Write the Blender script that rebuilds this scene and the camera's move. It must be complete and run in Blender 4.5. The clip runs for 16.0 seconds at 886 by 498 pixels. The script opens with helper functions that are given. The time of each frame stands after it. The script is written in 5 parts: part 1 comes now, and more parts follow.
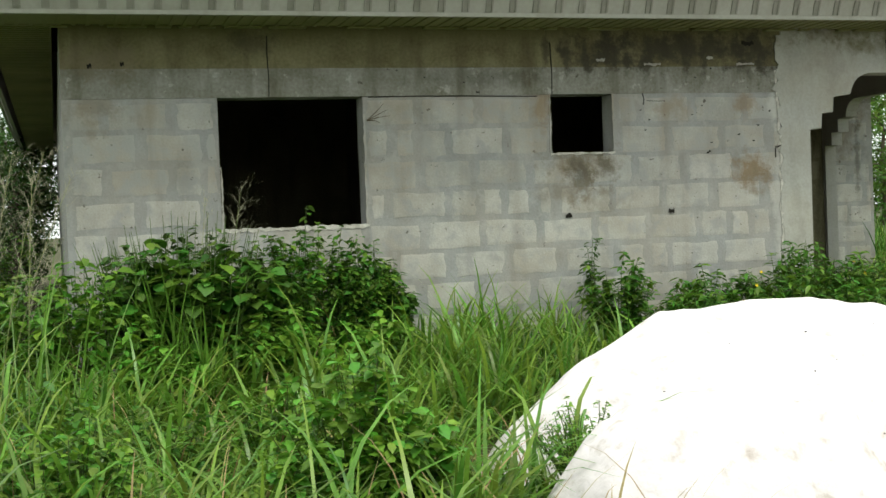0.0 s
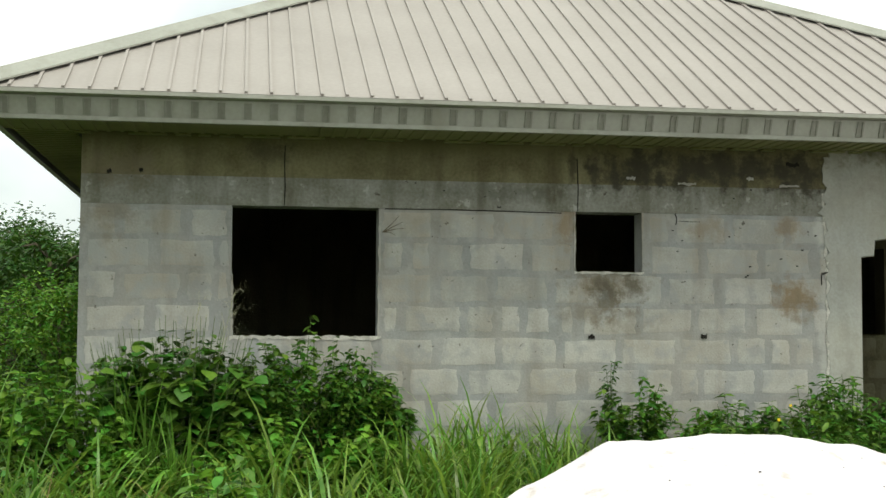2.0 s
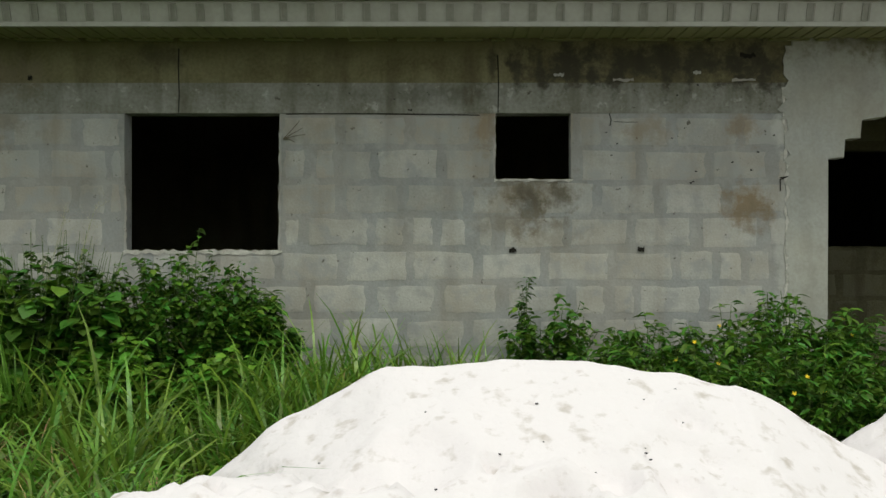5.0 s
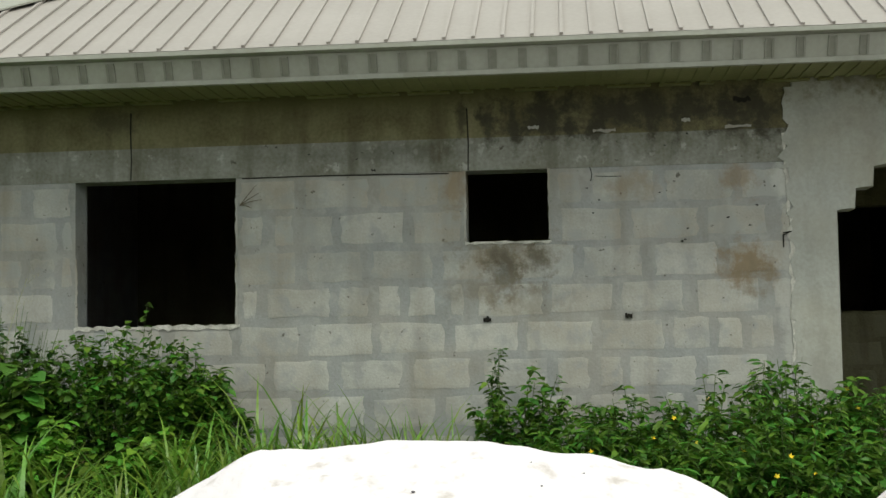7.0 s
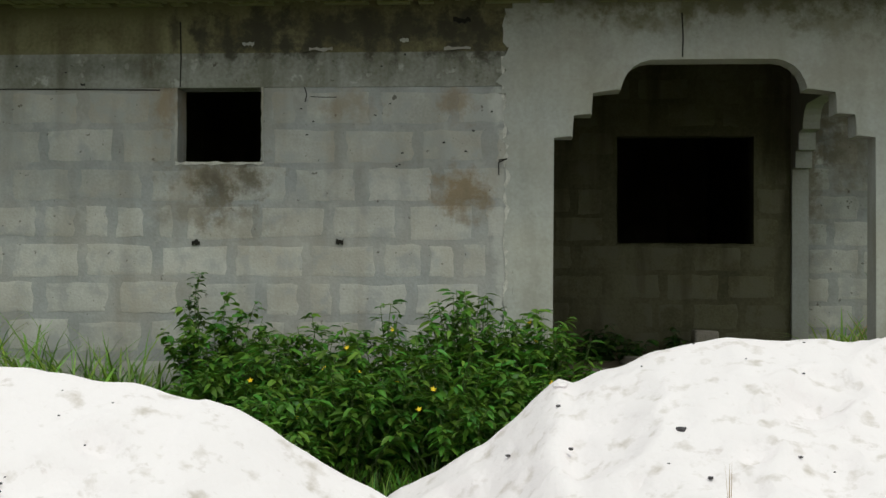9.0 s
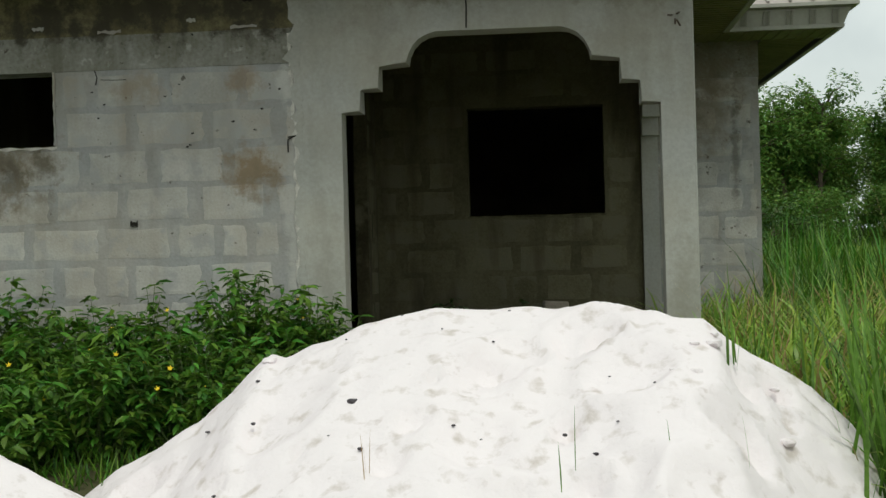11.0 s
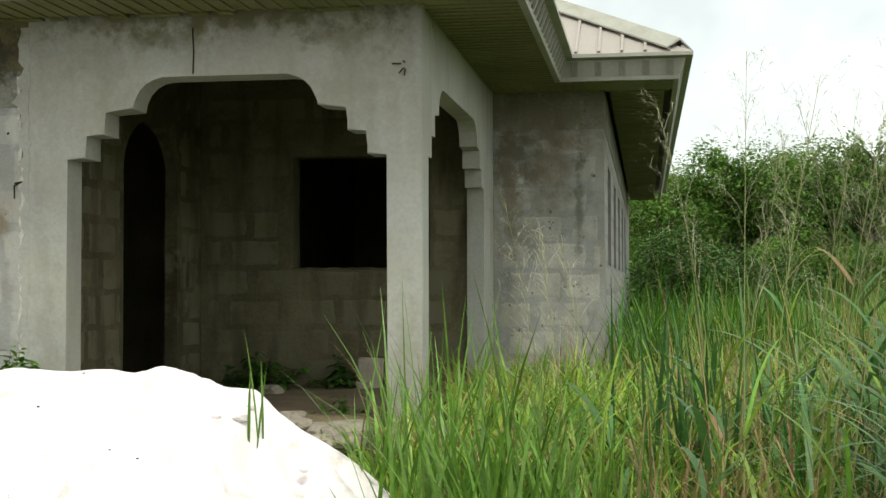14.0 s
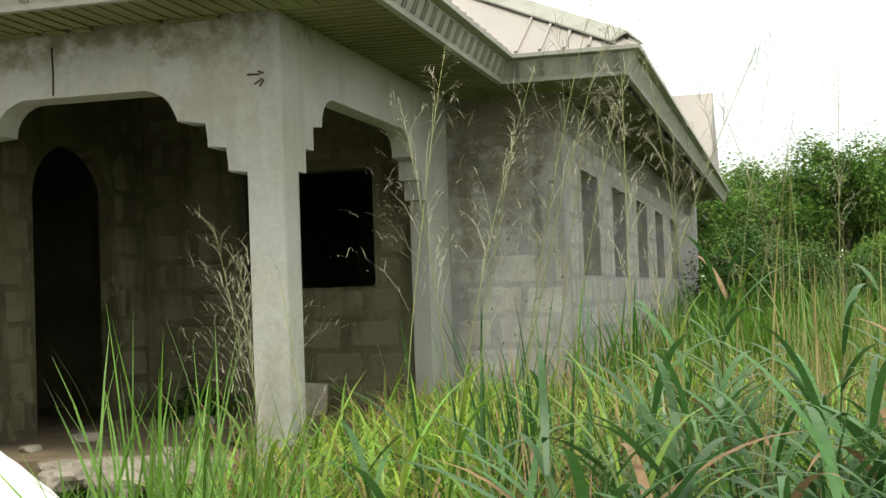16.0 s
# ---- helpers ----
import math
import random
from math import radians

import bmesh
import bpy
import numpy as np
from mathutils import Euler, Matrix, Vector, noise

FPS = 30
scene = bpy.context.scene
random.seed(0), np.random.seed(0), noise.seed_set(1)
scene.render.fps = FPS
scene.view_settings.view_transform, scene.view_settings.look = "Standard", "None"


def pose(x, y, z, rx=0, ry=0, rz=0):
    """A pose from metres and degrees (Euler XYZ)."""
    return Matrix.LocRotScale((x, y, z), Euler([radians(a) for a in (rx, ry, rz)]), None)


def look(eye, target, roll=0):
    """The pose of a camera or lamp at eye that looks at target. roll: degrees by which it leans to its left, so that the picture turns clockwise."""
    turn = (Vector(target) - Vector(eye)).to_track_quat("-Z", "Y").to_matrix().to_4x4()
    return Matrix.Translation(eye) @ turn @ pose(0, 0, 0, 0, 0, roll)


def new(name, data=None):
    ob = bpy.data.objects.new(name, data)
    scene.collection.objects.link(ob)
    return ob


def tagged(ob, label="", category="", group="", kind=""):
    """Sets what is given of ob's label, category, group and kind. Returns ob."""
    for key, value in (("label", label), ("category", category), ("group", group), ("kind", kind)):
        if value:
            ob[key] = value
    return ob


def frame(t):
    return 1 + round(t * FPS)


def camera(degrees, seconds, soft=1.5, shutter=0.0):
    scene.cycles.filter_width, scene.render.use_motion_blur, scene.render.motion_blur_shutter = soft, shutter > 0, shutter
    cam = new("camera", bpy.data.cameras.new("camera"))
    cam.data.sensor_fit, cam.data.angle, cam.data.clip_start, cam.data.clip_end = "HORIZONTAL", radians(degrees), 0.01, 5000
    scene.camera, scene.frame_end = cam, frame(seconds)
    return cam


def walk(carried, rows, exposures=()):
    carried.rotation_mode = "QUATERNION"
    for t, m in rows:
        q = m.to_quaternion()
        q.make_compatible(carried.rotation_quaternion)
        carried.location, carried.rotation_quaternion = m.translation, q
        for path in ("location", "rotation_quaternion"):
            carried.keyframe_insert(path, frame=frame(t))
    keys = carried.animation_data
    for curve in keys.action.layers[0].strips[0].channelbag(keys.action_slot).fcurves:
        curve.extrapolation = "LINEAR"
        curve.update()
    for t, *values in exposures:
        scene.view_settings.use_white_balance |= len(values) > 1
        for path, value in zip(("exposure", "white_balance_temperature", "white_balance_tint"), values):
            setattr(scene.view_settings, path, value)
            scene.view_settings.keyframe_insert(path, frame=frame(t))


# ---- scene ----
cam = camera(38.2, 16.0, soft=1.5)
PATH = [
    (0, (-0.088, -10.381, 1.04), (0.49, -8.467, 0.996), -2.3),
    (0.5, (0.204, -10.388, 1.041), (0.727, -8.458, 1.04), -2.3),
    (1, (0.571, -10.458, 1.025), (1.01, -8.507, 1.076), -1.9),
    (1.5, (0.96, -10.479, 1.018), (1.323, -8.515, 1.123), -0.9),
    (2, (1.322, -10.508, 1.026), (1.625, -8.536, 1.165), 0.2),
    (2.5, (1.755, -10.547, 1.024), (1.987, -8.563, 1.133), 0.4),
    (3, (2.128, -10.569, 1.04), (2.301, -8.577, 1.094), 0.3),
    (3.5, (2.491, -10.532, 1.04), (2.612, -8.536, 1.058), 0.4),
    (4, (2.91, -10.461, 1.054), (2.964, -8.462, 1.046), 0.1),
    (4.5, (3.276, -10.204, 1.06), (3.287, -8.204, 1.056), -0.1),
    (5, (3.675, -9.895, 1.025), (3.673, -7.895, 1.03), 0.0),
    (5.2, (3.824, -9.782, 1.001), (3.826, -7.782, 1.008), 0.2),
    (7.3, (5.01, -9.0, 0.945), (4.799, -7.016, 1.084), -1.0),
    (7.5, (5.205, -8.98, 0.958), (4.988, -6.996, 1.096), -0.9),
    (8, (5.548, -8.775, 0.941), (5.388, -6.784, 1.051), -0.8),
    (8.5, (6.015, -8.689, 0.94), (5.872, -6.695, 0.998), 0.1),
    (9, (6.484, -8.612, 0.928), (6.348, -6.617, 0.945), 0.2),
    (9.5, (6.863, -8.553, 0.951), (6.741, -6.557, 0.943), -0.3),
    (10, (7.262, -8.498, 0.983), (7.14, -6.502, 0.967), -1.1),
    (10.2, (7.421, -8.542, 0.966), (7.293, -6.546, 0.948), -1.4),
    (12.3, (8.94, -8.096, 0.848), (8.602, -6.125, 0.855), -1.5),
    (12.5, (9.063, -8.004, 0.933), (8.69, -6.041, 1.007), -1.5),
    (13, (9.427, -7.864, 0.976), (8.994, -5.922, 1.173), -0.5),
    (13.2, (9.627, -7.79, 0.97), (9.195, -5.846, 1.161), -0.1),
    (13.5, (9.915, -7.723, 0.958), (9.519, -5.767, 1.095), 0.3),
    (14, (10.35, -7.814, 0.936), (10.036, -5.84, 0.991), -0.1),
    (14.5, (10.775, -7.539, 0.946), (10.429, -5.57, 0.984), -0.7),
    (15, (11.13, -7.33, 0.943), (10.709, -5.375, 0.98), -1.0),
    (15.5, (11.428, -7.123, 0.972), (10.942, -5.183, 1.01), -2.1),
    (16, (11.754, -6.908, 0.992), (11.239, -4.976, 1.063), -2.0),
]
EXPOSURES = [(0, 0.08, 6600, -2), (0.5, -0.10, 6600, -1), (1.0, -0.14, 6600, 0), (2.0, -0.05, 6600, -2), (3.0, -0.04, 6650, 0), (3.5, -0.16, 6700, -2), (4.0, -0.26, 6650, -2), (5.0, -0.52, 6550, -2), (7.5, -0.24, 6500, -2), (8.3, -0.36, 6450, -2), (9.5, -0.62, 6400, -2), (10.2, -0.60, 6400, -2),
             (12.5, -0.54, 6600, -2), (13.0, 0.03, 6600, -2), (13.5, 0.14, 6650, 0), (14.0, 0.06, 6750, 0), (14.5, 0.06, 6850, 1), (15.0, 0.16, 6850, 1), (16, 0.36, 6800, 2)]
walk(cam, [(t, look(eye, target, roll)) for t, eye, target, roll in PATH], EXPOSURES)

# ---- light ----
world = bpy.data.worlds.new("sky")
scene.world = world
world.use_nodes = True
wn, wl = world.node_tree.nodes, world.node_tree.links
sky = wn.new("ShaderNodeTexSky")
sky.sky_type, sky.sun_disc = "NISHITA", False
sky.sun_elevation, sky.sun_rotation = radians(58), radians(205)
sky.dust_density, sky.air_density = 3.0, 1.0
geo_w = wn.new("ShaderNodeTexCoord")
cloud = wn.new("ShaderNodeTexNoise")
cloud.inputs["Scale"].default_value, cloud.inputs["Detail"].default_value = 2.2, 6.0
cloud_ramp = wn.new("ShaderNodeValToRGB")
cloud_ramp.color_ramp.elements[0].position, cloud_ramp.color_ramp.elements[1].position = 0.36, 0.50
cloud_ramp.color_ramp.elements[0].color = (0.57, 0.57, 0.57, 1)
cloud_mix = wn.new("ShaderNodeMix")
cloud_mix.data_type = "RGBA"
cloud_mix.inputs["B"].default_value = (12.5, 12.6, 12.8, 1)
wl.new(geo_w.outputs["Generated"], cloud.inputs["Vector"])
wl.new(cloud.outputs["Fac"], cloud_ramp.inputs["Fac"])
wl.new(cloud_ramp.outputs["Color"], cloud_mix.inputs["Factor"])
wl.new(sky.outputs["Color"], cloud_mix.inputs["A"])
wl.new(cloud_mix.outputs["Result"], wn["Background"].inputs["Color"])
wn["Background"].inputs["Strength"].default_value = 0.105

sun_data = bpy.data.lights.new("sun", "SUN")
sun_data.energy, sun_data.angle, sun_data.color = 2.1, radians(9), (1.0, 0.96, 0.88)
sun = new("sun", sun_data)
sun.matrix_world = look((0, 0, 0), (-0.25, 0.47, -1.0))

# ---- materials ----


def material(name, colour, dark, scale=6.0, rough=0.9, bump=0.3, fine=60.0, island=0.0, per_object=0.0, translucent=0.0,
             metal=0.0, contrast=(0.35, 0.65), stretch=(1, 1, 1), streak=None, streak_amount=0.0, spec=0.3, stains=(), cast=None, fine_share=0.35, detail=5, smear=None, specks=None):
    """Two scales of noise between dark and colour, with fine relief; optional stains drawn down, per-piece shift and leaf translucency."""
    m = bpy.data.materials.new(name)
    m.use_nodes = True
    n, l = m.node_tree.nodes, m.node_tree.links
    b = n["Principled BSDF"]
    b.inputs["Roughness"].default_value, b.inputs["Metallic"].default_value = rough, metal
    b.inputs["Specular IOR Level"].default_value = spec
    mp = n.new("ShaderNodeMapping")
    mp.inputs["Scale"].default_value = stretch
    geo = n.new("ShaderNodeNewGeometry")
    l.new(geo.outputs["Position"], mp.inputs["Vector"])
    big, small = n.new("ShaderNodeTexNoise"), n.new("ShaderNodeTexNoise")
    big.inputs["Scale"].default_value, big.inputs["Detail"].default_value = scale, detail
    small.inputs["Scale"].default_value, small.inputs["Detail"].default_value = fine, 3
    l.new(mp.outputs["Vector"], big.inputs["Vector"])
    l.new(mp.outputs["Vector"], small.inputs["Vector"])
    blend = n.new("ShaderNodeMath")
    blend.operation = "MULTIPLY_ADD"
    blend.inputs[1].default_value, blend.inputs[2].default_value = fine_share, 0.0
    l.new(small.outputs["Fac"], blend.inputs[0])
    add = n.new("ShaderNodeMath")
    add.operation = "MULTIPLY_ADD"
    add.inputs[1].default_value = 1 - fine_share
    l.new(big.outputs["Fac"], add.inputs[0])
    l.new(blend.outputs[0], add.inputs[2])
    ramp = n.new("ShaderNodeValToRGB")
    e = ramp.color_ramp.elements
    e[0].position, e[1].position = contrast
    e[0].color, e[1].color = (*dark, 1), (*colour, 1)
    l.new(add.outputs[0], ramp.inputs["Fac"])
    out = ramp.outputs["Color"]
    if cast:
        wide = n.new("ShaderNodeTexNoise")
        wide.inputs["Scale"].default_value, wide.inputs["Detail"].default_value = 1.7, 4
        l.new(geo.outputs["Position"], wide.inputs["Vector"])
        share = n.new("ShaderNodeMapRange")
        share.inputs["From Min"].default_value, share.inputs["From Max"].default_value = 0.42, 0.62
        share.inputs["To Max"].default_value = cast[1]
        l.new(wide.outputs["Fac"], share.inputs["Value"])
        mx = n.new("ShaderNodeMix")
        mx.data_type = "RGBA"
        mx.inputs["B"].default_value = (*cast[0], 1)
        l.new(share.outputs["Result"], mx.inputs["Factor"])
        l.new(out, mx.inputs["A"])
        out = mx.outputs["Result"]
    for tint, size, lo, hi, most in [s for s in (smear, specks) if s]:
        rag = n.new("ShaderNodeTexNoise")
        rag.inputs["Scale"].default_value, rag.inputs["Detail"].default_value, rag.inputs["Roughness"].default_value = size, 4, 0.6
        l.new(geo.outputs["Position"], rag.inputs["Vector"])
        edge = n.new("ShaderNodeMapRange")
        edge.inputs["From Min"].default_value, edge.inputs["From Max"].default_value, edge.inputs["To Max"].default_value = lo, hi, most
        l.new(rag.outputs["Fac"], edge.inputs["Value"])
        mx = n.new("ShaderNodeMix")
        mx.data_type = "RGBA"
        mx.inputs["B"].default_value = (*tint, 1)
        l.new(edge.outputs["Result"], mx.inputs["Factor"])
        l.new(out, mx.inputs["A"])
        out = mx.outputs["Result"]
    if streak:
        smap = n.new("ShaderNodeMapping")
        smap.inputs["Scale"].default_value = (5.0, 5.0, 0.9)
        l.new(geo.outputs["Position"], smap.inputs["Vector"])
        sn = n.new("ShaderNodeTexNoise")
        sn.inputs["Scale"].default_value, sn.inputs["Detail"].default_value = 1.0, 6
        l.new(smap.outputs["Vector"], sn.inputs["Vector"])
        sr = n.new("ShaderNodeValToRGB")
        sr.color_ramp.elements[0].position, sr.color_ramp.elements[1].position = 0.5, 0.72
        l.new(sn.outputs["Fac"], sr.inputs["Fac"])
        amount = n.new("ShaderNodeMath")
        amount.operation = "MULTIPLY"
        amount.inputs[1].default_value = streak_amount
        l.new(sr.outputs["Color"], amount.inputs[0])
        mx = n.new("ShaderNodeMix")
        mx.data_type = "RGBA"
        mx.inputs["B"].default_value = (*streak, 1)
        l.new(amount.outputs[0], mx.inputs["Factor"])
        l.new(out, mx.inputs["A"])
        out = mx.outputs["Result"]
    if stains:
        blot = n.new("ShaderNodeTexNoise")
        blot.inputs["Scale"].default_value, blot.inputs["Detail"].default_value, blot.inputs["Roughness"].default_value = 7.0, 8, 0.7
        l.new(geo.outputs["Position"], blot.inputs["Vector"])
    for place, radii, tint, strength in stains:
        sub = n.new("ShaderNodeVectorMath")
        sub.operation = "SUBTRACT"
        sub.inputs[1].default_value = place
        l.new(geo.outputs["Position"], sub.inputs[0])
        div = n.new("ShaderNodeVectorMath")
        div.operation = "DIVIDE"
        div.inputs[1].default_value = radii
        l.new(sub.outputs[0], div.inputs[0])
        far = n.new("ShaderNodeVectorMath")
        far.operation = "LENGTH"
        l.new(div.outputs[0], far.inputs[0])
        ragged = n.new("ShaderNodeMath")
        ragged.operation = "MULTIPLY_ADD"
        ragged.inputs[1].default_value = -3.4
        l.new(blot.outputs["Fac"], ragged.inputs[0])
        l.new(far.outputs["Value"], ragged.inputs[2])
        fade = n.new("ShaderNodeMapRange")
        fade.inputs["From Min"].default_value, fade.inputs["From Max"].default_value = -1.45, -0.72
        fade.inputs["To Min"].default_value, fade.inputs["To Max"].default_value = strength, 0.0
        l.new(ragged.outputs[0], fade.inputs["Value"])
        mx = n.new("ShaderNodeMix")
        mx.data_type = "RGBA"
        mx.inputs["B"].default_value = (*tint, 1)
        l.new(fade.outputs["Result"], mx.inputs["Factor"])
        l.new(out, mx.inputs["A"])
        out = mx.outputs["Result"]
    if island or per_object:
        rnd = geo.outputs["Random Per Island"]
        if per_object:
            info = n.new("ShaderNodeObjectInfo")
            rnd = info.outputs["Random"]
        span = island or per_object
        rng = n.new("ShaderNodeMapRange")
        rng.inputs["To Min"].default_value, rng.inputs["To Max"].default_value = 1 - span, 1 + span
        l.new(rnd, rng.inputs["Value"])
        hs = n.new("ShaderNodeHueSaturation")
        l.new(rng.outputs["Result"], hs.inputs["Value"])
        l.new(out, hs.inputs["Color"])
        if island:
            hr = n.new("ShaderNodeMapRange")
            hr.inputs["To Min"].default_value, hr.inputs["To Max"].default_value = 0.46, 0.52
            frac = n.new("ShaderNodeMath")
            frac.operation = "FRACT"
            mul = n.new("ShaderNodeMath")
            mul.operation = "MULTIPLY"
            mul.inputs[1].default_value = 7.3
            l.new(rnd, mul.inputs[0])
            l.new(mul.outputs[0], frac.inputs[0])
            l.new(frac.outputs[0], hr.inputs["Value"])
            l.new(hr.outputs["Result"], hs.inputs["Hue"])
        out = hs.outputs["Color"]
    l.new(out, b.inputs["Base Color"])
    if bump:
        bp = n.new("ShaderNodeBump")
        bp.inputs["Strength"].default_value, bp.inputs["Distance"].default_value = bump, 0.02
        l.new(add.outputs[0], bp.inputs["Height"])
        l.new(bp.outputs["Normal"], b.inputs["Normal"])
    if translucent:
        tr = n.new("ShaderNodeBsdfTranslucent")
        l.new(out, tr.inputs["Color"])
        mix = n.new("ShaderNodeMixShader")
        mix.inputs["Fac"].default_value = translucent
        l.new(b.outputs[0], mix.inputs[1])
        l.new(tr.outputs[0], mix.inputs[2])
        l.new(mix.outputs[0], n["Material Output"].inputs["Surface"])
    return m


BROWN, RUSTY, SOOT, EAVE_SHADE_OLIVE = (0.17, 0.14, 0.095), (0.23, 0.165, 0.095), (0.05, 0.045, 0.03), (0.13, 0.12, 0.055)
WALL_STAINS = [((4.37, 0, 1.50), (0.42, 1, 0.18), BROWN, 0.85), ((4.33, 0, 1.36), (0.14, 1, 0.24), SOOT, 0.5), ((4.55, 0, 1.46), (0.12, 1, 0.2), SOOT, 0.4), ((4.2, 0, 1.26), (0.4, 1, 0.12), BROWN, 0.5), ((6.02, 0, 1.38), (0.26, 1, 0.2), RUSTY, 0.85), ((6.08, 0, 1.28), (0.2, 1, 0.16), BROWN, 0.4), ((4.0, 0, 2.05), (0.14, 1, 0.35), RUSTY, 0.6),
               ((5.25, 0, 1.98), (0.22, 1, 0.16), RUSTY, 0.45), ((5.97, 0, 2.0), (0.16, 1, 0.18), RUSTY, 0.6), ((4.5, 0, 1.15), (0.30, 1, 0.2), BROWN, 0.4),
               ((0.25, 0, 2.1), (0.35, 1, 0.3), BROWN, 0.5), ((2.75, 0, 1.95), (0.3, 1, 0.2), BROWN, 0.3), ((9.2, 3.75, 2.1), (0.35, 1, 0.35), SOOT, 0.6), ((9.5, 3.75, 2.3), (0.7, 1, 0.2), BROWN, 0.6),
               ((9.12, 3.75, 1.85), (0.16, 1, 0.75), BROWN, 0.7), ((9.45, 3.75, 2.0), (0.35, 1, 0.45), BROWN, 0.6), ((9.75, 3.75, 1.6), (0.05, 1, 0.7), SOOT, 0.5), ((6.26, 0, 1.98), (0.06, 1, 0.22), (0.46, 0.46, 0.43), 0.8), ((6.3, 0, 1.0), (0.07, 1, 0.8), (0.44, 0.43, 0.40), 0.6)]
# first entry: olive band along the wall top, stain with painted eave shade
BEAM_STAINS_AND_SHADE = [((3.0, 0, 2.70), (6.0, 1, 0.18), EAVE_SHADE_OLIVE, 0.8), ((5.3, 0, 2.5), (1.2, 1, 0.2), SOOT, 0.9), ((4.6, 0, 2.45), (0.4, 1, 0.18), SOOT, 0.85), ((6.1, 0, 2.45), (0.3, 1, 0.28), SOOT, 0.8),
               *[((4.05 + 0.19 * k, 0, 2.50 - 0.05 * (k % 3)), (0.05 + 0.025 * (k % 2), 1, 0.24), SOOT, 0.75) for k in range(12)],
               ((1.5, 0, 2.55), (0.25, 1, 0.16), SOOT, 0.55), ((0.3, 0, 2.4), (0.45, 1, 0.2), BROWN, 0.6), ((3.5, 0, 2.25), (0.8, 1, 0.1), SOOT, 0.35), ((9.4, 3.75, 2.5), (0.9, 1, 0.3), BROWN, 0.7)]
MORTAR = material("mortar", (0.34, 0.345, 0.34), (0.245, 0.248, 0.238), 4.0, 0.95, 0.4, 50, streak=(0.15, 0.13, 0.09), streak_amount=0.35, stains=WALL_STAINS, cast=((0.33, 0.285, 0.225), 0.35), smear=((0.38, 0.37, 0.345), 5.5, 0.54, 0.62, 0.5), specks=((0.07, 0.06, 0.045), 17.0, 0.66, 0.70, 0.8))
BLOCK = material("sandcrete_block", (0.47, 0.46, 0.43), (0.345, 0.335, 0.305), 4.0, 0.95, 0.35, 60, per_object=0.07, streak=(0.22, 0.19, 0.14), streak_amount=0.35, stains=WALL_STAINS, cast=((0.33, 0.285, 0.225), 0.35), smear=((0.31, 0.312, 0.305), 6.0, 0.50, 0.62, 0.75), specks=((0.07, 0.06, 0.045), 17.0, 0.66, 0.70, 0.8))
BLOCK_UP = material("smeared_block", (0.43, 0.42, 0.39), (0.31, 0.30, 0.272), 4.0, 0.95, 0.35, 60, per_object=0.05, streak=(0.19, 0.16, 0.11), streak_amount=0.45, stains=WALL_STAINS, cast=((0.33, 0.285, 0.225), 0.55), smear=((0.33, 0.33, 0.315), 5.0, 0.45, 0.60, 0.85), specks=((0.07, 0.06, 0.045), 17.0, 0.66, 0.70, 0.8))
BEAM = material("beam_concrete", (0.29, 0.29, 0.265), (0.16, 0.155, 0.12), 3.2, 0.95, 0.7, 40, streak=(0.075, 0.066, 0.035), streak_amount=0.75, stains=BEAM_STAINS_AND_SHADE, smear=((0.42, 0.415, 0.38), 9.0, 0.60, 0.66, 0.6), specks=((0.07, 0.06, 0.045), 17.0, 0.66, 0.70, 0.8))
# brown stain colour, taken darker to hold the shade below the soffit
BEAM_TOP = material("beam_head", (0.225, 0.205, 0.115), (0.115, 0.102, 0.05), 3.5, 0.95, 0.7, 40, streak=(0.07, 0.06, 0.03), streak_amount=0.7, stains=BEAM_STAINS_AND_SHADE)
# the olive entries paint the eave shade onto the plaster's top; the others are stains
PLASTER = material("cement_plaster", (0.43, 0.43, 0.40), (0.31, 0.31, 0.28), 1.6, 0.92, 0.25, 45, streak=(0.22, 0.21, 0.15), streak_amount=0.4, stains=[((7.7, 0, 2.70), (1.7, 1, 0.2), EAVE_SHADE_OLIVE, 0.8), ((7.3, 0, 2.52), (0.5, 1, 0.1), EAVE_SHADE_OLIVE, 0.45), ((8.5, 0, 2.5), (0.4, 1, 0.12), EAVE_SHADE_OLIVE, 0.4), ((6.9, 0, 2.3), (0.25, 1, 0.3), BROWN, 0.25), ((8.5, 0, 2.2), (0.3, 1, 0.35), BROWN, 0.22), ((6.5, 0, 0.5), (0.12, 1, 0.8), (0.24, 0.23, 0.19), 0.4), ((8.87, 0, 0.3), (0.12, 1, 0.7), (0.22, 0.21, 0.16), 0.45)], cast=((0.36, 0.335, 0.27), 0.4))
# Porch and room walls darker than the outer blocks: interior shade put into the colour
INNER = material("shaded_inner_concrete", (0.145, 0.134, 0.08), (0.075, 0.068, 0.037), 2.0, 0.95, 0.4, 40, streak=(0.04, 0.034, 0.018), streak_amount=0.6)
INNER_WARM = material("shaded_stained_porch_wall", (0.115, 0.105, 0.06), (0.048, 0.043, 0.022), 2.6, 0.95, 0.5, 45, streak=(0.055, 0.045, 0.025), streak_amount=0.85, smear=((0.19, 0.175, 0.115), 4.0, 0.55, 0.66, 0.6))
INNER_BLOCK = material("shaded_porch_block", (0.165, 0.152, 0.092), (0.09, 0.082, 0.045), 2.5, 0.95, 0.5, 60, per_object=0.06, streak=(0.05, 0.042, 0.022), streak_amount=0.8, smear=((0.14, 0.128, 0.085), 5.0, 0.46, 0.58, 0.8))
SCAR = material("broken_concrete", (0.62, 0.60, 0.55), (0.36, 0.34, 0.30), 14, 0.95, 0.8, 90)
